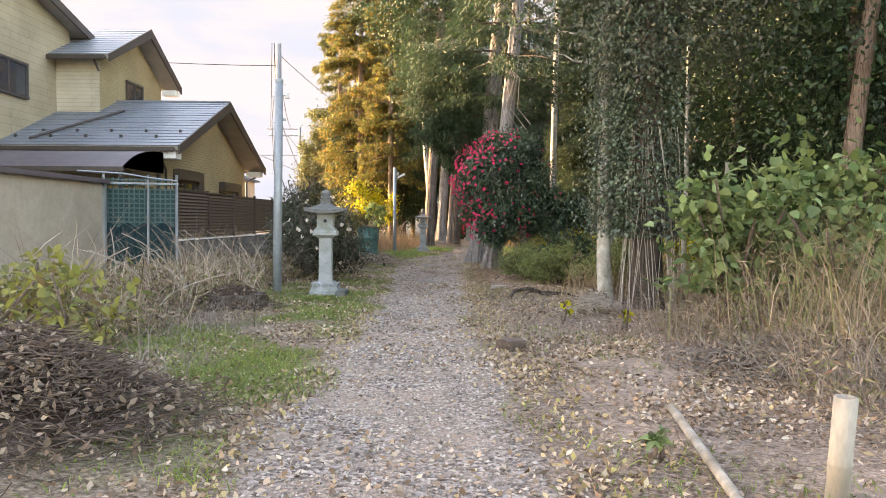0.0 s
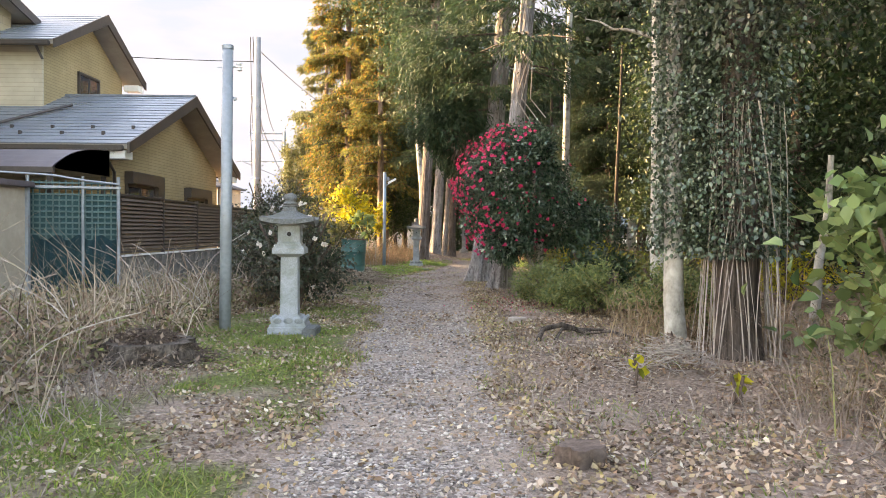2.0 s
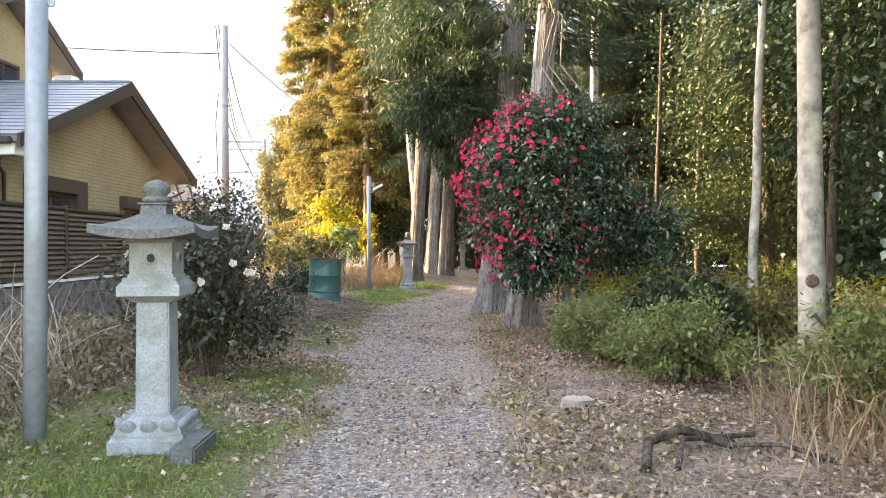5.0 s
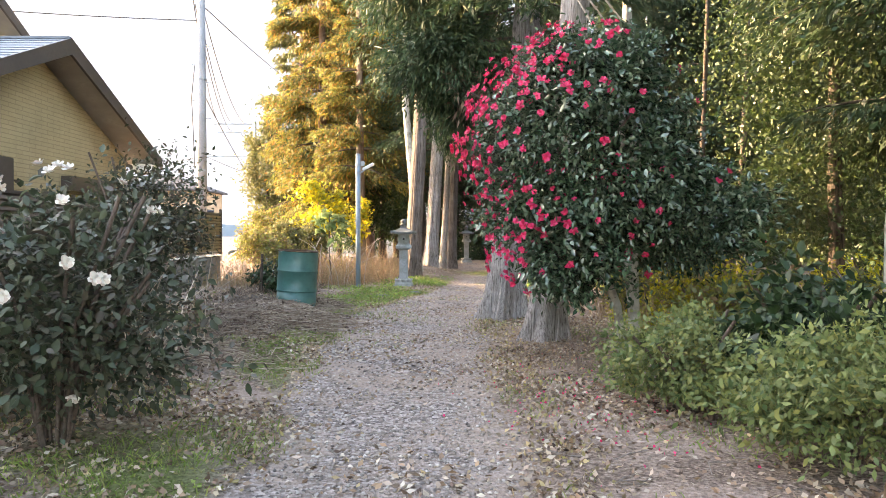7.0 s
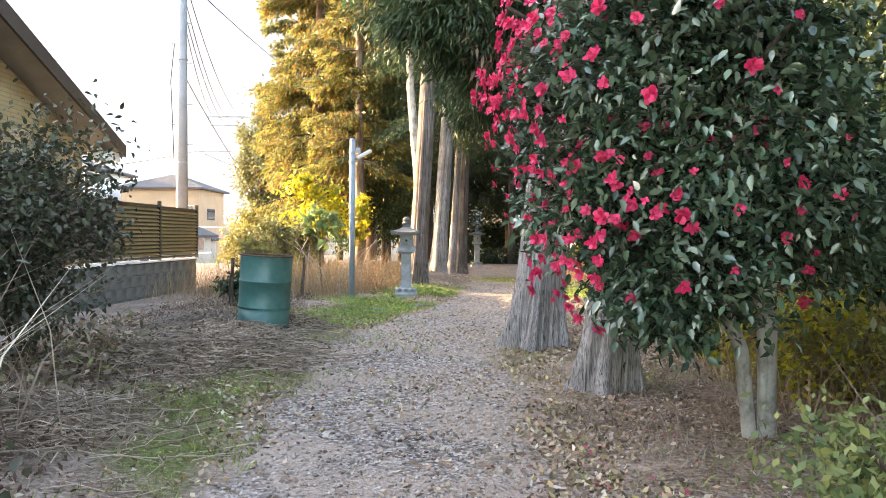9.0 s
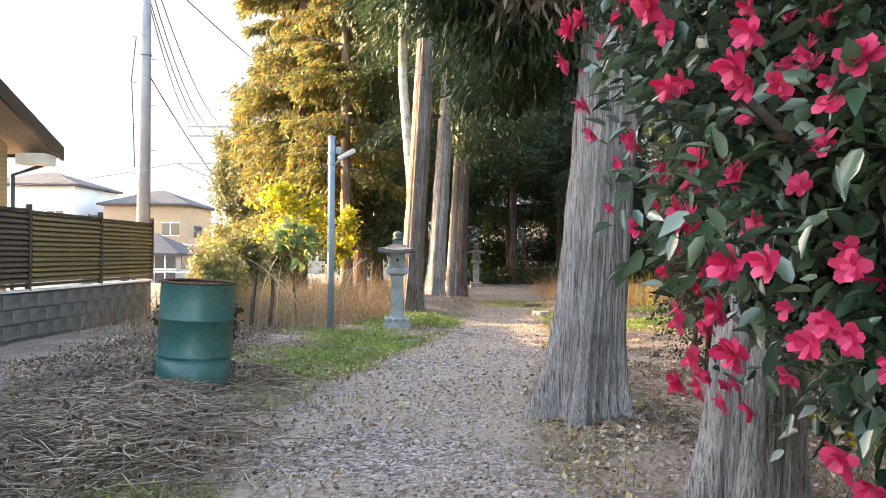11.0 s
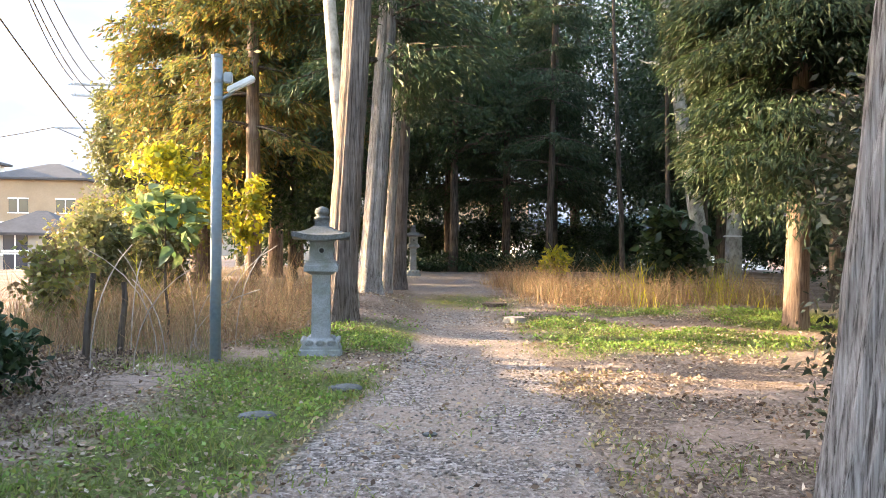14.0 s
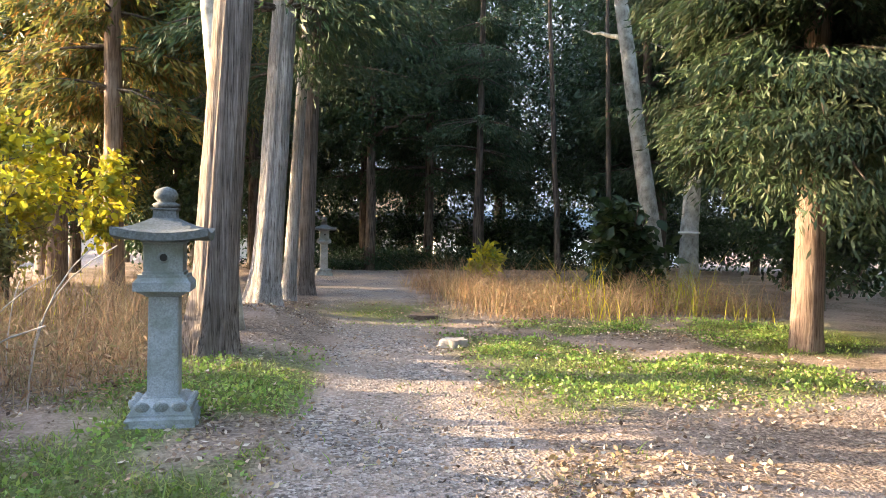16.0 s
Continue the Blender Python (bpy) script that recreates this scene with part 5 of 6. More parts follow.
for k, (x, y, r, h) in enumerate(((4.2, 15.2, 0.9, 0.85), (5.2, 17.0, 1.0, 0.9), (3.9, 17.6, 0.7, 0.7), (5.6, 13.6, 0.9, 0.9))):
    tagged(shrub(x, y, r, r, h, LEAF_YELLOW if k % 2 else LEAF_OLIVE, 2600, (0.075, 0.025), "yellow-green weedy growth in a sunny clearing", 73 + k, 50), group="weeds in the clearing")
for k, (x, y, q) in enumerate(((2.9, 14.6, 0.55), (3.3, 13.2, 0.6), (3.1, 16.4, 0.6), (2.7, 17.8, 0.45))):
    tagged(shrub(x, y, q, q, 0.75, LEAF_WEED, 3200, (0.07, 0.03), "yellow-green weedy growth behind the camellia", 173 + k, 40), group="weeds in the clearing")
# broad-leaved vine over the brush
for k, (x, y, rx, h, n) in enumerate(((3.1, 6.1, 0.75, 1.75, 1500), (4.2, 6.9, 1.0, 2.0, 1800), (5.4, 6.6, 1.0, 1.9, 700), (3.9, 5.6, 0.7, 1.5, 350))):
    tagged(shrub(x, y, rx, 0.7, h, LEAF_BROAD, n, (0.115, 0.092), "broad-leaved climbing vine over dry brush", 80 + k, 40, "vine_thicket", 6, 0.5), group="vine thicket")
for k in range(4):
    tagged(shrub(*((-2.75, 4.7), (-3.5, 5.4), (-2.9, 3.6), (-3.9, 6.6))[k], 0.6, 0.5, 0.75, LEAF_WEED, 260, (0.10, 0.06), "low yellow-green leafy weeds", 90 + k, 20, "weed_patch", 4), group="leafy weeds")

# ---- wood behind ----
wood = []
wood.append(broadleaf(6.0, 9.5, 0.15, 10, [(0, 0, 5.0, 2.4, 2.4, 3.2), (0.6, 0.5, 2.2, 1.6, 1.6, 1.3)], "dense dark evergreen tree in the wood", LEAF_DARK, 38000, (0.095, 0.048), seed=101, clumps=190))
wood.append(cedar(8.2, 16.0, 0.16, 13, (2.4, 2.4, 0.9, 16, 8, 80), "dark cedar in the wood", seed=102, leaf=CEDAR_LEAF, mat=DARK_BARK, spray=(0.19, 0.036), dens=3.2))
wood.append(broadleaf(7.0, 21.5, 0.14, 9, [(0, 0, 4.2, 2.2, 2.2, 3.0), (-0.6, 0.4, 1.8, 1.4, 1.4, 1.0)], "green tree flecked with sun in the wood", LEAF_MID, 32000, (0.10, 0.05), seed=103, clumps=190))
wood.append(broadleaf(1.0, 47.5, 0.16, 11, [(0, 0, 5.6, 2.6, 2.2, 3.6), (0.8, 0.5, 2.6, 1.9, 1.5, 1.2)], "dark evergreen tree closing the end of the track", LEAF_DARK, 26000, (0.13, 0.065), seed=104, clumps=150))
spots = [(2, -4.9, 40.5, 40), (2, -3.2, 43.0, 190), (0, 9.0, 12.5, 40), (0, 8.5, 5.0, 110), (0, 11.0, 9.0, 200), (0, 6.2, 14.6, 300), (0, 10.0, 20.0, 10), (1, 6.6, 18.6, 70), (1, 11.0, 24.5, 140), (0, 9.2, 27.5, 250), (1, 8.8, 31.0, 20), (2, 11.5, 31.0, 90),
         (0, 12.0, 36.0, 120), (1, 10.0, 39.5, 60), (3, 11.6, 45.0, 240), (1, 6.9, 45.5, 33), (3, -2.0, 46.0, 200), (1, 2.9, 45.5, 77), (1, -0.6, 42.5, 130), (0, 14.5, 41.0, 15), (3, 15.0, 47.5, 66), (0, 14.0, 16.0, 77), (2, 14.0, 28.0, 5),
         (1, 9.8, 9.2, 200), (0, 12.5, 3.0, 20), (3, -5.2, 49.0, 10), (1, 4.8, 44.0, 170), (3, 17.5, 38.0, 130), (0, 17.0, 23.0, 9)]
for k, x, y, a in spots:
    s = 0.9 + 0.25 * ((x * 7 + y * 3) % 1)
    o = copy_thing(wood[k], pose(x, y, float(height(x, y)) - 0.05, 0, 0, a))
    tagged(o, group="trees of the wood")
for x, y, a, k in ((0.5, 52, 30, 1.7), (9.5, 52, 270, 1.6), (14, 51, 60, 1.7), (5.4, 51.0, 310, 1.5), (-3.0, 50.5, 100, 1.6), (11.8, 42.0, 20, 1.4), (13.5, 35.5, 220, 1.4)):
    tagged(copy_thing(wood[3], pose(x, y, float(height(x, y)) - 0.05, 0, 0, a) @ Matrix.Scale(k, 4)), group="trees of the wood")
cedar(5.75, 41.6, 0.125, 12, (3.2, 1.9, 0.8, 14, 7, 70), "slim dark cedar with a bare lower trunk", (0.01, 0), DARK_BARK, CEDAR_LEAF, 105)
broadleaf(2.8, 43.2, 0.17, 10, [(0, 0, 6.5, 2.4, 2.0, 2.8)], "thick dark trunk under overhanging leaves", LEAF_DARK, 9000, (0.16, 0.08), seed=106)
broadleaf(-2.0, 37.0, 0.12, 8, [(0, 0, 4.2, 1.5, 1.5, 2.6), (0.4, -0.8, 2.0, 1.0, 1.0, 1.0)], "dark leafy tree behind the cedars", LEAF_MID, 12000, (0.13, 0.065), seed=107, clumps=110)
broadleaf(5.0, 8.2, 0.13, 9, [(1.4, 0.2, 7.4, 1.8, 1.8, 1.6)], "leaning brown trunk at the wood's edge", LEAF_DARK, 5000, (0.13, 0.06), (0.12, 0.0), RED_BARK, 108)
for k, (x, y, r, h) in enumerate(((4.1, 9.6, 0.06, 2.0), (4.6, 12.6, 0.05, 6), (5.2, 15.5, 0.07, 7), (3.3, 21.2, 0.12, 8), (4.6, 21.5, 0.06, 6), (6.6, 24.5, 0.08, 8), (7.6, 39.8, 0.09, 9), (8.6, 38.5, 0.08, 9), (3.6, 14.0, 0.06, 6))):
    rng = np.random.default_rng(120 + k)
    line = spine(x, y, h, (rng.uniform(-0.04, 0.04), 0), 0.2, 12, rng)
    t, _ = trunked("bare_trunk", x, y, "slim pale trunk at the wood's edge", "tree trunk", line, taper(line, r, 0.5), PALE_BARK if k in (0, 1, 3, 8) else DARK_BARK, 10, 0, 0.2, rng)
    tagged(t, group="slim trunks")
hedge = thing("hedge", pose(5.5, 43.4, -0.1), "low dark hedge at the end of the track", "hedge")
p, d = blob_points(15000, np.array([0, 0, 0.35]), np.array([7.0, 0.7, 0.42]), 300, np.random.default_rng(130), 0.2, 0.12)
mesh_part("foliage", flat_mesh("foliage", *leaf_arrays(p, 0.13, 0.06, np.random.default_rng(131), d, 0.2)), LEAF_DARK, hedge)

for k, (x, y, rx, ry, h, n) in enumerate(((0.0, 48.6, 1.6, 0.9, 2.6, 4500), (5.0, 49.5, 2.2, 1.0, 3.0, 6500), (9.6, 49.0, 2.0, 1.0, 2.4, 5500), (13.5, 45.5, 2.2, 1.0, 2.8, 6000), (15.5, 39.5, 1.6, 2.0, 2.6, 6000), (-3.4, 44.5, 1.6, 1.0, 2.6, 4500), (11.5, 33.5, 1.6, 2.0, 2.2, 6000), (9.5, 24.0, 1.6, 2.4, 2.2, 7000), (8.4, 18.4, 1.5, 2.4, 2.0, 7000), (8.0, 12.0, 1.4, 2.6, 2.2, 7000), (8.2, 7.0, 1.4, 2.2, 2.4, 7000), (2.2, 47.0, 1.4, 0.8, 1.9, 4500), (7.4, 46.4, 1.3, 0.8, 1.7, 4500), (9.6, 45.2, 1.2, 0.8, 2.0, 4500), (14.6, 43.2, 1.6, 0.9, 2.2, 5000), (17.4, 42.0, 1.6, 0.9, 2.4, 5000))):
    tagged(shrub(x, y, rx, ry, h, LEAF_DARK if k % 3 else LEAF_MID, n, (0.16, 0.08), "dark evergreen undergrowth closing the wood", 160 + k, 90, "undergrowth", 6, 0.05, 0.2, 0.22), group="undergrowth of the wood")

# ---- houses and shed in the distance ----
TILE = weathered("far roof tile", (0.04, 0.038, 0.042), (0.06, 0.057, 0.06), (0.03, 0.029, 0.03), rough=0.8, fine=6, coarse=1)
STUCCO = weathered("pale stucco", (0.27, 0.245, 0.215), (0.33, 0.30, 0.265), (0.22, 0.20, 0.175), fine=8, coarse=0.6)
PEACH = weathered("peach stucco", (0.27, 0.19, 0.125), (0.31, 0.22, 0.145), (0.23, 0.16, 0.105), fine=8, coarse=0.6)
PALE = weathered("off-white wall", (0.42, 0.415, 0.40), (0.49, 0.48, 0.465), (0.36, 0.35, 0.335), fine=8, coarse=0.6)


def hip_roof(bm, x0, x1, y0, y1, z, rise, over=0.5):
    x0, x1, y0, y1 = x0 - over, x1 + over, y0 - over, y1 + over
    ym, inset = (y0 + y1) / 2, min((x1 - x0) / 2, (y1 - y0) / 2) * 0.9
    c = [bm.verts.new((*q, z)) for q in ((x0, y0), (x1, y0), (x1, y1), (x0, y1))]
    e = [bm.verts.new((*q, z - 0.18)) for q in ((x0, y0), (x1, y0), (x1, y1), (x0, y1))]
    r = [bm.verts.new((x0 + inset, ym, z + rise)), bm.verts.new((x1 - inset, ym, z + rise))]
    for f in ((c[0], c[1], r[1], r[0]), (c[1], c[2], r[1]), (c[2], c[3], r[0], r[1]), (c[3], c[0], r[0]), tuple(e[::-1])):
        bm.faces.new(f)
    for k in range(4):
        bm.faces.new((c[k], c[(k + 1) % 4], e[(k + 1) % 4], e[k]))
    return bm


def far_house(x, y, w, d, ze, mat, label, wing=True):
    z = float(height(x, y))
    h = thing("far_house", pose(x, y, z), label, "house", "houses in the distance")
    part("wall", boxed(-w / 2, w / 2, -d / 2, d / 2, -0.5, ze), mat, h)
    part("roof", hip_roof(bmesh.new(), -w / 2, w / 2, -d / 2, d / 2, ze, 1.5), TILE, h, "grey tiled hip roof")
    part("trim_band", boxed(-w / 2 - 0.03, w / 2 + 0.03, -d / 2 - 0.03, d / 2 + 0.03, ze * 0.5, ze * 0.5 + 0.12), WHITE, h)
    for fx in (-0.28, 0.22):
        for fz in (0.16, 0.62):
            wd = part("window", boxed(fx * w, fx * w + 1.5, -d / 2 - 0.04, -d / 2 + 0.02, ze * fz, ze * fz + 1.1), GLASS, h)
            part("window_frame", boxed(fx * w - 0.08, fx * w + 1.58, -d / 2 - 0.06, -d / 2 - 0.045, ze * fz + 1.1, ze * fz + 1.2), WHITE, wd)
            part("window_frame", boxed(fx * w + 0.7, fx * w + 0.78, -d / 2 - 0.06, -d / 2 - 0.045, ze * fz, ze * fz + 1.1), WHITE, wd)
            part("window_sill", boxed(fx * w - 0.08, fx * w + 1.58, -d / 2 - 0.1, -d / 2 - 0.045, ze * fz - 0.1, ze * fz), WHITE, wd)
    wd = part("side_window", boxed(w / 2 - 0.02, w / 2 + 0.04, -d * 0.2, d * 0.1, ze * 0.6, ze * 0.6 + 1.1), GLASS, h)
    if wing:
        part("wing_wall", boxed(-w / 2 + 0.5, w / 2 + 1.6, -d / 2 - 2.0, -d / 2 - 0.02, -0.5, 2.7), STUCCO, h)
        part("wing_roof", hip_roof(bmesh.new(), -w / 2 + 0.5, w / 2 + 1.6, -d / 2 - 2.0, -d / 2, 2.7, 0.8, 0.35), TILE, h)
    return h


far_house(-27.3, 88, 7.5, 8, 7.6, PEACH, "two-storey peach house with grey hip roof far off")
far_house(-38.0, 88, 9, 9, 9.3, PALE, "two-storey off-white house with grey hip roof far off")
far_house(-22.0, 72, 5, 5, 3.0, STUCCO, "low grey house with tiled roof far off", False)
far_house(-16, 112, 9, 8, 5.5, STUCCO, "pale two-storey house far off")
far_house(8.0, 80, 9, 8, 5.2, PEACH, "house glimpsed through the trees")
far_house(-2.0, 84, 9, 8, 5.6, PALE, "white house glimpsed through the trees")
garage = thing("garage", pose(17, 66, -1.1), "long white garage behind the trees", "garage")
part("wall", boxed(-8, 8, -3, 3, -0.3, 2.2), PALE, garage)
part("roof", boxed(-8.3, 8.3, -3.3, 3.3, 2.2, 2.45, bevel=0.03), TILE, garage, "grey flat roof")
for k in range(4):
    part("door", boxed(-7 + k * 3.6, -4.4 + k * 3.6, -3.05, -2.99, -0.2, 1.7), WHITE, garage)
hill = thing("hill_line", pose(0, 900, -2), "low hazy wooded hills on the horizon", "hills", kind="structure")
bm = bmesh.new()
hx = np.linspace(-900, 900, 60)
rng = np.random.default_rng(5)
hz = 22 + 9 * np.sin(hx / 170) + 5 * np.sin(hx / 61 + 1) + rng.uniform(0, 3, 60)
rows = [[bm.verts.new((x, d, z)) for x, z in zip(hx, zz)] for d, zz in ((0, hz * 0 - 5), (60, hz), (200, hz * 0 - 5))]
for a, b in zip(rows, rows[1:]):
    for k in range(59):
        bm.faces.new((a[k], a[k + 1], b[k + 1], b[k]))
# blue-grey tones put the distance haze into the slope's colour
part("slope", bm, weathered("haze-tinted far woods", (0.10, 0.13, 0.15), (0.13, 0.16, 0.18), (0.09, 0.12, 0.14), fine=0.3, coarse=0.02), hill)

bm = bmesh.new()
arc = [(1300 * math.sin(radians(a)), 1300 * math.cos(radians(a))) for a in range(-40, 66, 5)]
rows = [[bm.verts.new((x, y, z)) for x, y in arc] for z in (-40, 250, 500, 780)]
for a, b in zip(rows, rows[1:]):
    for k in range(len(arc) - 1):
        bm.faces.new((a[k], a[k + 1], b[k + 1], b[k]))
tagged(part("backdrop", bm, CLOUD, smooth=True), "pale evening sky with thin white cloud", "sky", kind="structure")

# ---- small things on the ground ----
for k, (x, y, h) in enumerate(((1.63, 7.2, 0.26), (2.15, 6.6, 0.26), (1.3, 2.15, 0.2))):
    tagged(shrub(x, y, 0.07, 0.07, h, LEAF_YELLOW if k < 2 else LEAF_BROAD, 14 if k < 2 else 40, (0.075, 0.05) if k < 2 else (0.06, 0.035), "single bright yellow-green seedling in litter" if k < 2 else "small dark green seedling in litter", 180 + k, 4, "seedling", 2), group="seedlings")

post = thing("bamboo_post", pose(1.86, 1.62, 0, 3, 2), "cut bleached bamboo post at the brush edge", "post")
part("stem", lathe([(0.047, -0.2), (0.045, 0.18), (0.05, 0.19), (0.045, 0.2), (0.046, 0.46), (0.036, 0.46), (0.036, 0.40)], 18), BAMBOO, post, smooth=True)
stick = tagged(pipe("fallen_pole", [(1.53, 2.78, 0.12), (1.5, 2.3, 0.09), (1.44, 1.5, 0.05)], 0.024, BAMBOO), "bleached bamboo pole lying on the litter", "pole")


def stump(x, y, r, h, label, mat, seed):
    rng = np.random.default_rng(seed)
    pts = np.stack([np.zeros(7), np.zeros(7), np.linspace(-0.08, h, 7)], 1)
    v, q = tube_arrays(pts, np.full(7, r), 22, 0.06, rng, 9, 0.6)
    v = np.concatenate([v, [[0, 0, h * 0.9]]])
    t = thing("tree_stump", pose(x, y, float(height(x, y))), label, "stump")
    mesh_part("bole", flat_mesh("bole", v, q, True), mat, t)
    bm = bmesh.new()
    ring = [bm.verts.new(p) for p in v[-23:-1]]
    c = bm.verts.new((0, 0, h * 0.92))
    for k in range(22):
        bm.faces.new((ring[k], ring[(k + 1) % 22], c))
    part("cut_top", bm, mat, t, "weathered cut face")
    return t


stump(1.09, 10.98, 0.085, 0.055, "small grey weathered tree stump", PALE_TWIG, 140)
stump(0.85, 5.3, 0.09, 0.09, "small hollow stump in fallen leaves", TWIG, 141)
stump(1.95, 28.0, 0.11, 0.08, "low grey stump with spreading roots in grass", PALE_TWIG, 142)
stump(2.1, 30.6, 0.15, 0.06, "low mossy stump in the grass", TWIG, 143)
root = thing("fallen_branch", pose(1.35, 9.75, 0.02), "dark crooked dead branch on the litter", "branch")
pipe("limb", [(-0.2, -0.35, 0.02), (-0.12, -0.1, 0.10), (0.1, 0.05, 0.13), (0.42, 0.1, 0.03)], 0.028, DARK_BARK, root)
pipe("limb", [(-0.02, -0.3, 0.01), (0.1, 0.0, 0.09), (0.6, 0.25, 0.05)], 0.016, DARK_BARK, root)
pipe("limb", [(0.35, 0.1, 0.03), (0.62, -0.1, 0.08), (0.85, -0.2, 0.02)], 0.014, DARK_BARK, root)
for x, y, w in ((-0.9, 22.3, 0.13), (0.2, 21.9, 0.05), (-0.35, 23.3, 0.14)):
    bm = bmesh.new()
    bmesh.ops.create_icosphere(bm, subdivisions=2, radius=1)
    for v in bm.verts:
        v.co = Vector((v.co.x * w, v.co.y * w * 0.7, v.co.z * w * 0.28)) * (1 + 0.2 * noise.noise(v.co * 2.1))
    o = part("flat_stone", bm, STONE_ROOF)
    o.location = (x, y, float(height(x, y)) + 0.01)
    tagged(o, "flat grey stone in the grass", "stone", "stones in the verge")


def brush_heap(x, y, r, h, n, label, seed, mat=TWIG, leaves=600):
    """A heap of cut twigs and dead leaves."""
    rng = np.random.default_rng(seed)
    t = thing("brush_heap", pose(x, y, float(height(x, y))), label, "brush heap")
    z0 = float(height(x, y))
    if h > 0.3:
        a_, q_ = np.meshgrid(np.linspace(0, 6.283, 19)[:-1], np.linspace(0, 1.25, 9))
        u, v = q_ * np.cos(a_), q_ * np.sin(a_)
        dome = h * 0.85 * np.exp(-q_ ** 2 * 2.2) * (1 + 0.22 * rng.standard_normal(u.shape)) - 0.12 * q_ ** 2 + height(x + u * r, y + v * r) - z0
        k, j = np.meshgrid(np.arange(8), np.arange(18), indexing="ij")
        q = np.stack([k * 18 + j, k * 18 + (j + 1) % 18, (k + 1) * 18 + (j + 1) % 18, (k + 1) * 18 + j], -1).reshape(-1, 4)
        mesh_part("mound", flat_mesh("mound", np.stack([u * r, v * r, dome], -1).reshape(-1, 3), q, True), TWIG, t)
    out = []
    for _ in range(n):
        p = rng.standard_normal(2) * r * 0.5
        z = h * math.exp(-(p @ p) / r ** 2 * 1.3) + float(height(x + p[0], y + p[1])) - z0 + 0.01
        a, L = rng.uniform(0, 6.283), rng.uniform(0.04, 0.24 if mat is STEM_MIX else 0.16)
        d = np.array([math.cos(a), math.sin(a), rng.uniform(-0.4, 0.3) * (0.4 if mat is STEM_MIX else 1)]) * L
        c = np.array([*p, z * rng.uniform(0.75, 1.05)])
        out.append(tube_arrays([c - d, c + rng.standard_normal(3) * L * 0.15, c + d], [0.0038, 0.0038, 0.002], 3))
    tagged(mesh_part("twig_tangle", flat_mesh("twig_tangle", *joined(out)), mat, t), kind="stuff")
    p = rng.standard_normal((leaves, 2)) * r * 0.55
    z = h * np.exp(-(p ** 2).sum(1) / r ** 2 * 1.3) + 0.015 + height(x + p[:, 0], y + p[:, 1]) - z0
    mesh_part("dead_leaves", flat_mesh("dead_leaves", *leaf_arrays(np.column_stack([p, z]), 0.05, 0.026, rng, None, 0.0)), DEAD_LEAF, t)
    return t


brush_heap(-2.0, 2.6, 0.75, 0.5, 4200, "heap of dark cut brush and dead leaves", 150, TWIG, 2600)
stump(-2.35, 7.9, 0.3, 0.17, "broad dark rotten stump under dead stalks", DARK_BARK, 144)
brush_heap(-2.35, 7.9, 0.42, 0.24, 900, "thin mat of dead stalks over a stump", 151)
brush_heap(2.0, 7.6, 0.3, 0.28, 160, "small pile of grey dead twigs", 152, PALE_TWIG, 60)
brush_heap(-2.5, 15.0, 1.0, 0.16, 1500, "spread of pale cut branches on the ground", 153, STEM_MIX, 300)
brush_heap(-1.9, 17.6, 0.9, 0.12, 1500, "spread of pale cut branches on the ground", 154, STEM_MIX, 300)
brush_heap(-2.1, 18.6, 0.7, 0.12, 1100, "spread of pale cut branches by the drum", 156, STEM_MIX, 500)
brush_heap(-2.7, 19.6, 0.6, 0.12, 900, "spread of dead stalks behind the drum", 157, GREY_TWIG, 500)
brush_heap(-1.75, 19.9, 0.45, 0.10, 700, "dead stalks and leaves round the drum", 158, STEM_MIX, 500)
brush_heap(-2.9, 17.0, 0.9, 0.16, 1100, "spread of pale cut branches by the fence", 159, STEM_MIX, 400)
brush_heap(3.1, 4.4, 0.8, 0.26, 2600, "tangle of dry reddish brush", 155, GREY_TWIG, 2200)

canes = thing("dead_canes", pose(0, 0, 0), "long pale dead canes arching out of the weeds", "weeds", kind="stuff")
rng = np.random.default_rng(190)
for k in range(46):
    x, y = (rng.uniform(-4.6, -2.6), rng.uniform(5.5, 13.5)) if k < 34 else (rng.uniform(-2.6, -1.3), rng.uniform(23.8, 26.5))
    a, L, h = rng.uniform(0, 6.283), rng.uniform(0.2, 0.9), rng.uniform(0.5, 1.25)
    z = float(height(x, y)) - 0.03
    pipe("cane", [(x + L * t * t * math.cos(a), y + L * t * t * math.sin(a), z + h * (1.25 * t - 0.35 * t * t)) for t in np.linspace(0, 1, 7)], 0.0055, PALE_TWIG, canes, "", 4)

# ---- ground cover ----
rng = np.random.default_rng(200)
x, y = strewn(420000, -4.5, 5.5, -1.5, 33, lambda x, y: (0.22 + 0.78 * (1 - covers(x, y)[0])) * (1 - 0.45 * covers(x, y)[1]) * (0.14 + 1.0 * smooth(-0.4, 0.45, wave(x, y, 2.2, 8) + 0.5 * wave(x, y, 6.3, 3))) * np.exp(-np.maximum(y - 16, 0) / 8), rng)
p = on_ground(x, y) + [0, 0, 0.012]
v, q = leaf_arrays(p, 0.046, 0.026, rng, None, 0.0)
v[:, 2] = np.repeat(p[:, 2], 4) + (v[:, 2] - np.repeat(p[:, 2], 4)) * 0.7
stuff("leaf_litter", (v, q), LITTER, "brown and tan fallen leaves strewn over the ground", "fallen leaves")
x, y = strewn(60000, -2.6, 3.0, -1.5, 24, lambda x, y: np.exp(-((x - np.interp(y, EDGE_Y, EDGE_R) - 0.22) / 0.2) ** 2) + 0.6 * np.exp(-((x - np.interp(y, EDGE_Y, EDGE_L) + 0.05) / 0.12) ** 2), rng)
p = on_ground(x, y) + [0, 0, 0.015]
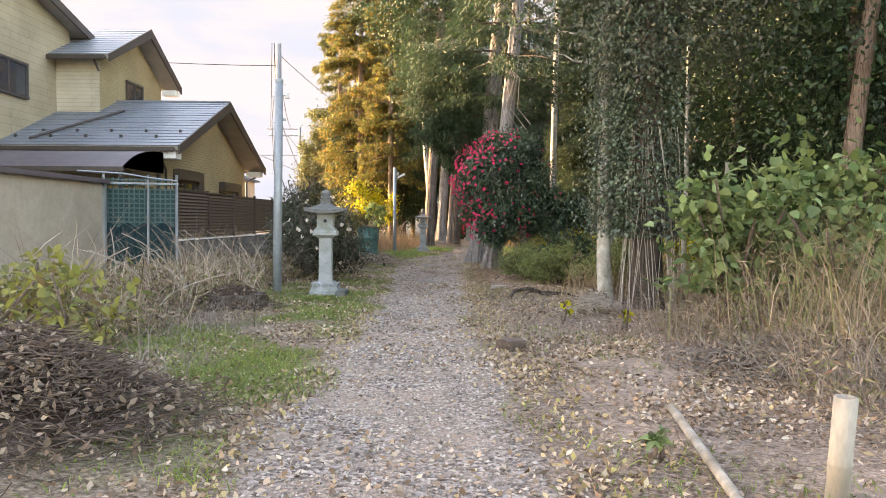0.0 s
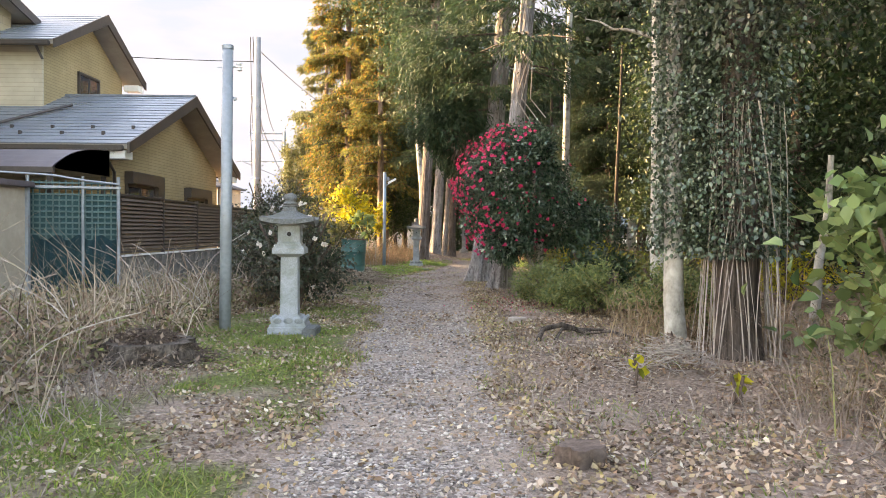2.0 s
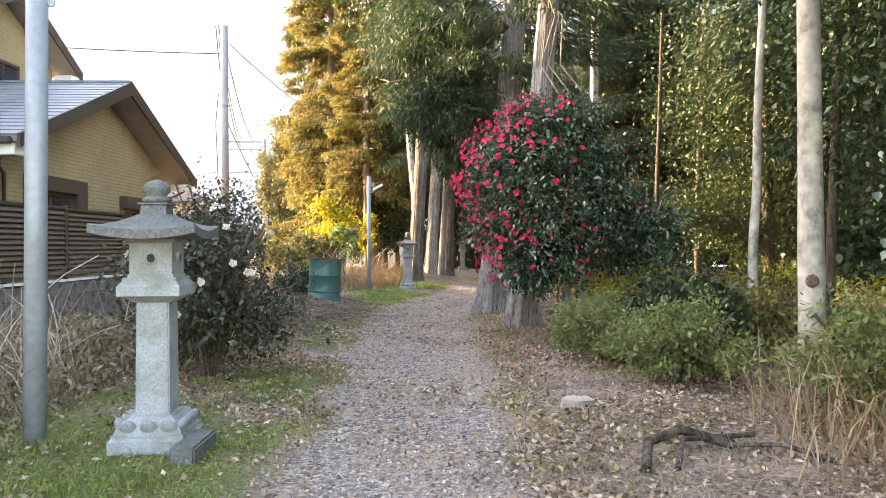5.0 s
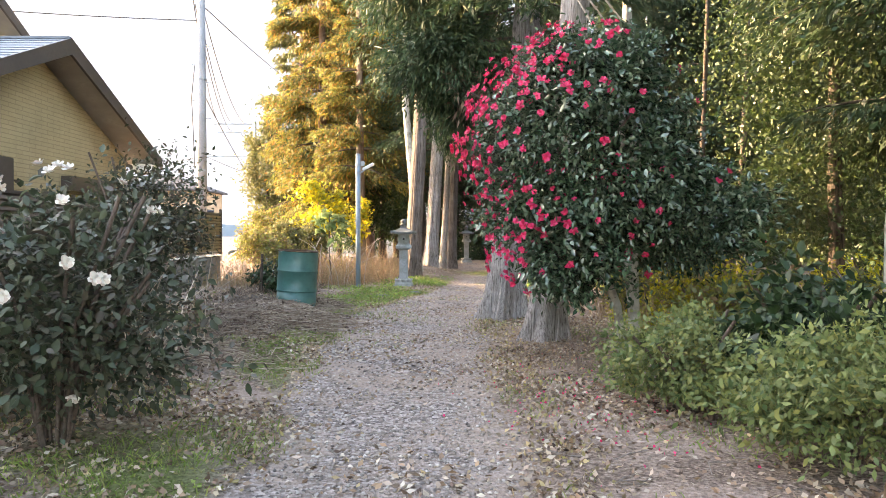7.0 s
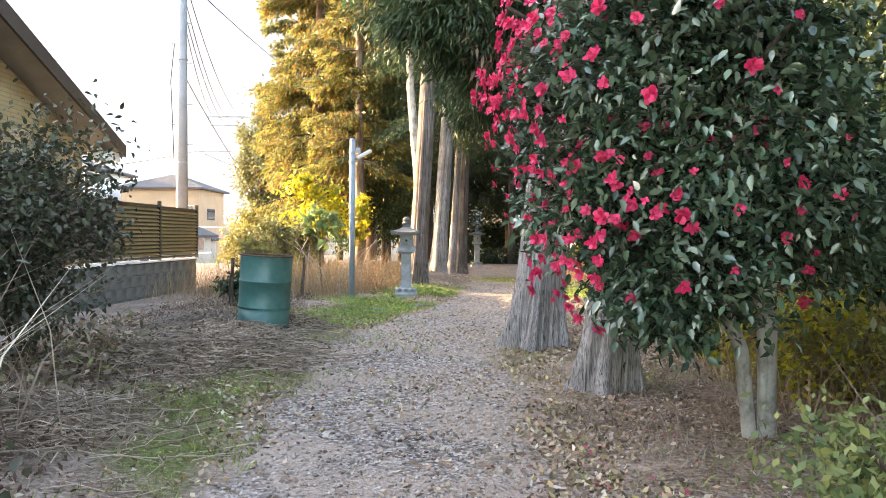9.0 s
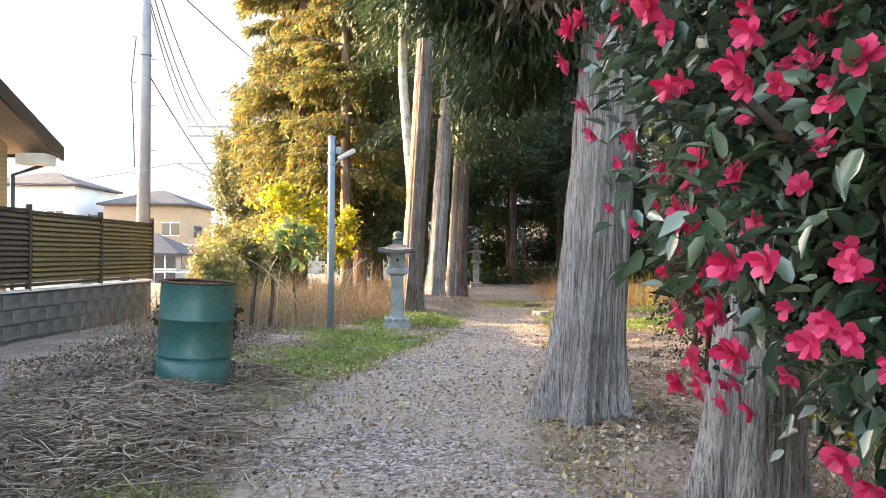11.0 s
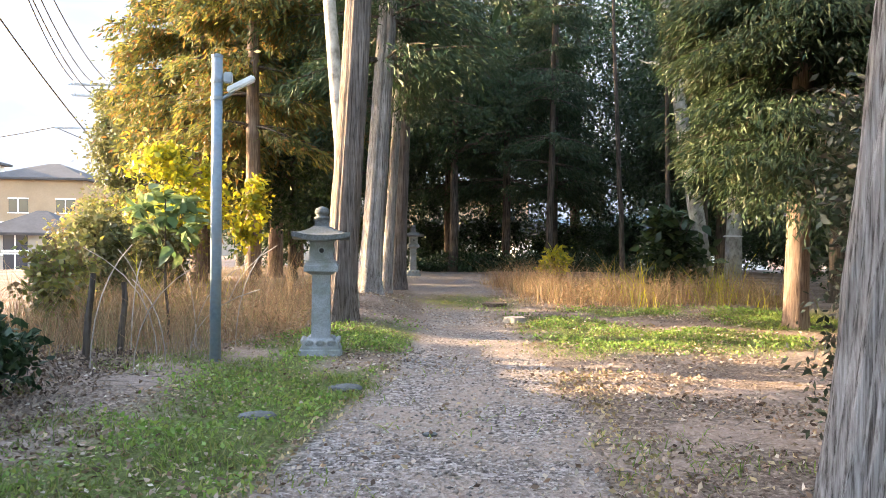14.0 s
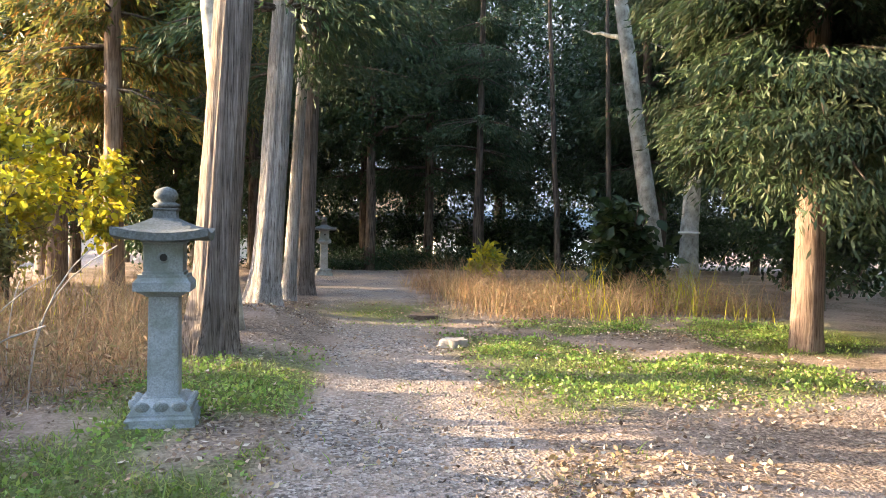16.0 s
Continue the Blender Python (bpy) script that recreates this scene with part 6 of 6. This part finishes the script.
stuff("edge_leaves", leaf_arrays(p, 0.038, 0.023, rng, None, 0.0), EDGE_LEAF, "tan and yellow leaves drifted along the track's edges", "fallen leaves")
x, y = strewn(5200, -4.5, 5.0, -1, 24, lambda x, y: (1 - covers(x, y)[0]) * (1 - covers(x, y)[1]) ** 3 * (0.15 + 0.85 * smooth(-0.2, 0.5, wave(x, y, 1.9, 9))), rng)
p = on_ground(x, y) + [0, 0, 0.02]
pieces = []
for c in p:
    a, L = rng.uniform(0, 6.283), rng.uniform(0.03, 0.15)
    d = np.array([math.cos(a), math.sin(a), rng.uniform(-0.05, 0.12)]) * L
    pieces.append(tube_arrays([c - d, c + rng.standard_normal(3) * [0.03, 0.03, 0.008], c + d], [0.0035, 0.0035, 0.002], 3))
stuff("fallen_twigs", joined(pieces), GREY_TWIG, "thin grey twigs scattered over the litter", "twigs")
x, y = strewn(90000, -1.6, 3.2, -1.2, 30, lambda x, y: covers(x, y)[0] * np.exp(-np.maximum(y - 8, 0) / 16), rng)
k = rng.uniform(0.006, 0.017, len(x))
o8 = np.array([(1, 0, 0), (0, 1, 0), (-1, 0, 0), (0, -1, 0), (0, 0, 0.7), (0, 0, -0.7)], float)
v = (on_ground(x, y)[:, None] + (o8[None] * rng.uniform(0.6, 1.3, (len(x), 6, 1))) * k[:, None, None] + [0, 0, 0.003]).reshape(-1, 3)
tri = np.array([(0, 1, 4), (1, 2, 4), (2, 3, 4), (3, 0, 4), (1, 0, 5), (2, 1, 5), (3, 2, 5), (0, 3, 5)])
stuff("gravel", (v, (np.arange(len(x))[:, None, None] * 6 + tri[None]).reshape(-1, 3)), PEBBLE, "grey crushed stone on the track", "gravel")
x, y = strewn(420000, -4.0, 7.0, 0, 33, lambda x, y: covers(x, y)[1] * (0.12 + 0.88 * smooth(-0.35, 0.25, wave(x, y, 4.3, 5) + 0.6 * wave(x, y, 11.0, 7))) * np.exp(-np.maximum(y - 26, 0) / 10), rng)
stuff("grass", blade_arrays(on_ground(x, y), 0.025 + 0.06 * smooth(-0.2, 0.7, wave(x, y, 3.7, 2)), 0.008, rng, 0.8), GRASS, "short bright green grass on the verges", "grass")
x, y = strewn(200000, -3.2, 2.2, 0, 26, lambda x, y: (1 - covers(x, y)[0] * np.where(y > 16, 0.8, 1.0)) * smooth(-0.1, 0.6, wave(x, y, 2.6, 4) + 0.6 * wave(x, y, 8.0, 1)) * np.where(x < 0, 1.0, 0.25), rng)
stuff("sparse_grass", blade_arrays(on_ground(x, y), 0.055, 0.008, rng, 0.9), GRASS, "thin grass coming up through the litter", "grass")


x, y = strewn(120000, -4.2, 7.0, 0, 31, lambda x, y: covers(x, y)[1] * smooth(-0.4, 0.5, wave(x, y, 3.3, 6)) * np.exp(-np.maximum(y - 24, 0) / 8), rng)
p = on_ground(x, y) + np.stack([0 * x, 0 * x, rng.uniform(0.01, 0.05, len(x))], 1)
v, q = leaf_arrays(p, 0.03, 0.024, rng, None, -0.2)
v[:, 2] = np.repeat(p[:, 2], 4) + (v[:, 2] - np.repeat(p[:, 2], 4)) * 0.5
stuff("clover", (v, q), GRASS, "small round-leaved weeds among the grass", "weeds")

x, y = strewn(90000, -2.6, 6.5, 19, 30, lambda x, y: covers(x, y)[1] * smooth(-0.5, 0.3, wave(x, y, 3.1, 2) + 0.4 * wave(x, y, 9.0, 4)), rng)
p = on_ground(x, y) + np.stack([0 * x, 0 * x, rng.uniform(0.005, 0.085, len(x)) * smooth(-0.6, 0.6, wave(x, y, 4.1, 9))], 1)
stuff("low_herbs", leaf_arrays(p, 0.036, 0.024, rng, None, -0.15, 0.8), HERB, "bright green low leafy herbs in the verge", "weeds")
q = rng.standard_normal((230, 2)) * [0.38, 0.75] + [1.15, 13.6]
stuff("fallen_petals", leaf_arrays(on_ground(q[:, 0], q[:, 1]) + [0, 0, 0.016], 0.022, 0.017, rng, None, 0.0), PETAL, "pink petals fallen under the camellia", "fallen petals")


def bank(n, areas, high, size, mat, name, label, seed):
    """Low tangled growth: small leaves at all heights up to a shaggy top."""
    rng = np.random.default_rng(seed)
    q = np.concatenate([rng.uniform([a[0], a[2]], [a[1], a[3]], (int(n * a[4]), 2)) for a in areas])
    top = high * (0.35 + 0.65 * smooth(-0.6, 0.6, wave(q[:, 0], q[:, 1], 2.4, seed)))
    p = on_ground(q[:, 0], q[:, 1])
    p[:, 2] += top * rng.uniform(0.05, 1, len(q)) ** 1.5
    return stuff(name, leaf_arrays(p, size[0], size[1], rng, None, 0.1), mat, label, "weeds")


bank(40000, [(-5.3, -2.5, 3.0, 14.0, 0.8), (-3.9, -2.3, 12.5, 17.0, 0.2)], 0.42, (0.075, 0.026), DRY_MIX, "weed_bank", "tangled brown and green weeds before the fence", 221)
bank(16000, [(2.4, 5.6, 2.6, 7.0, 0.6), (2.2, 4.6, 8.8, 11.0, 0.2), (2.6, 4.8, 13.0, 19.5, 0.2)], 0.5, (0.07, 0.012), DRY_MIX, "brush_bank", "tangled dry brush at the wood's edge", 222)
bank(16000, [(-4.4, -0.9, 25.4, 31.0, 1.0)], 0.5, (0.07, 0.014), RUSSET, "russet_bank", "tangled russet growth lit by the sun", 223)
bank(15000, [(3.2, 7.6, 30.2, 34.5, 1.0)], 0.5, (0.07, 0.016), RUSSET, "russet_bank", "tangled russet growth round the clearing", 224)
bank(9000, [(2.4, 4.4, 15.8, 18.6, 1.0)], 1.0, (0.06, 0.03), LEAF_YELLOW, "yellow_undergrowth", "yellow-green undergrowth behind the camellia", 226)
bank(9000, [(-4.0, -2.2, 20.5, 25.0, 0.6), (-3.6, -1.6, 13.5, 18.5, 0.4)], 0.12, (0.05, 0.018), DEAD_LEAF, "dead_growth", "low dead growth and leaves near the drum", 225)


def stalks(n, areas, high, wide, mat, name, label, lean=0.25, seed=0):
    rng = np.random.default_rng(seed)
    ps = []
    for x0, x1, y0, y1, share in areas:
        m = int(n * share)
        c = rng.uniform([x0, y0], [x1, y1], (max(1, m // 14), 2))
        k = rng.integers(0, len(c), m)
        ps.append(np.column_stack([c[k] + rng.standard_normal((m, 2)) * 0.2, rng.uniform(0.4, 1.35, len(c))[k]]))
    q = np.concatenate(ps)
    return stuff(name, blade_arrays(on_ground(q[:, 0], q[:, 1]), high * q[:, 2], wide, rng, lean), mat, label, "weeds")


stalks(1500, [(-5.2, -2.6, 5.5, 13.8, 0.75), (-3.8, -2.0, 12.8, 15, 0.25)], 0.95, 0.011, STEM_MIX, "dry_weeds", "tall grey-brown dry weeds before the house fence", 0.6, 210)
stalks(5000, [(-4.0, -1.8, 1.5, 7.0, 0.6), (-5.5, -3.0, 4.0, 10, 0.4)], 0.26, 0.008, GREY_STRAW, "low_weeds", "low grey and russet weeds", 0.9, 211)
stalks(8000, [(-4.2, -1.9, 24.9, 30.0, 0.6), (-1.9, -0.9, 26.0, 31.0, 0.25), (-5.0, -3.5, 24, 28, 0.15)], 0.7, 0.007, RUSSET, "russet_grass", "tall russet dry grass lit by the sun", 0.4, 212)
stalks(8000, [(3.2, 7.6, 30.0, 34.5, 0.75), (3.0, 4.5, 34.0, 37.0, 0.2), (2.7, 3.6, 30.5, 33.5, 0.05)], 0.62, 0.008, RUSSET, "russet_weeds", "russet dry weeds round the clearing", 0.5, 213)
stalks(7500, [(2.5, 5.8, 3.0, 6.6, 0.7), (3.2, 6.5, 6.6, 9.5, 0.3)], 0.6, 0.006, GREY_STRAW, "dry_brush", "dry tangled stems under the vine", 0.9, 214)
stalks(3800, [(2.2, 3.8, 9, 11, 0.3), (2.4, 4.6, 13.5, 19.5, 0.7)], 0.6, 0.010, STRAW, "dry_undergrowth", "dry undergrowth along the wood's edge", 0.4, 215)
stalks(2600, [(0.9, 2.6, 5.5, 10.0, 0.5), (1.0, 2.4, 14.5, 17.5, 0.5)], 0.14, 0.007, GREY_STRAW, "short_stubble", "short grey stubble among fallen leaves", 0.8, 216)
stalks(420, [(4.4, 7.0, 29.6, 32.0, 0.6), (-3.6, -2.0, 27.6, 31, 0.4)], 0.9, 0.012, LEAF_YELLOW, "yellow_stems", "yellow-green upright weeds in the sun", 0.3, 217)
stalks(3200, [(2.9, 5.8, 3.9, 6.3, 1.0)], 1.2, 0.008, DRY_MIX, "tall_dry_brush", "tall dry brown stalks standing before the vine", 0.45, 218)
bank(9000, [(2.8, 5.8, 4.0, 6.0, 1.0)], 1.0, (0.085, 0.012), DRY_MIX, "hanging_brush", "tangle of dry brown stems and leaves", 227)
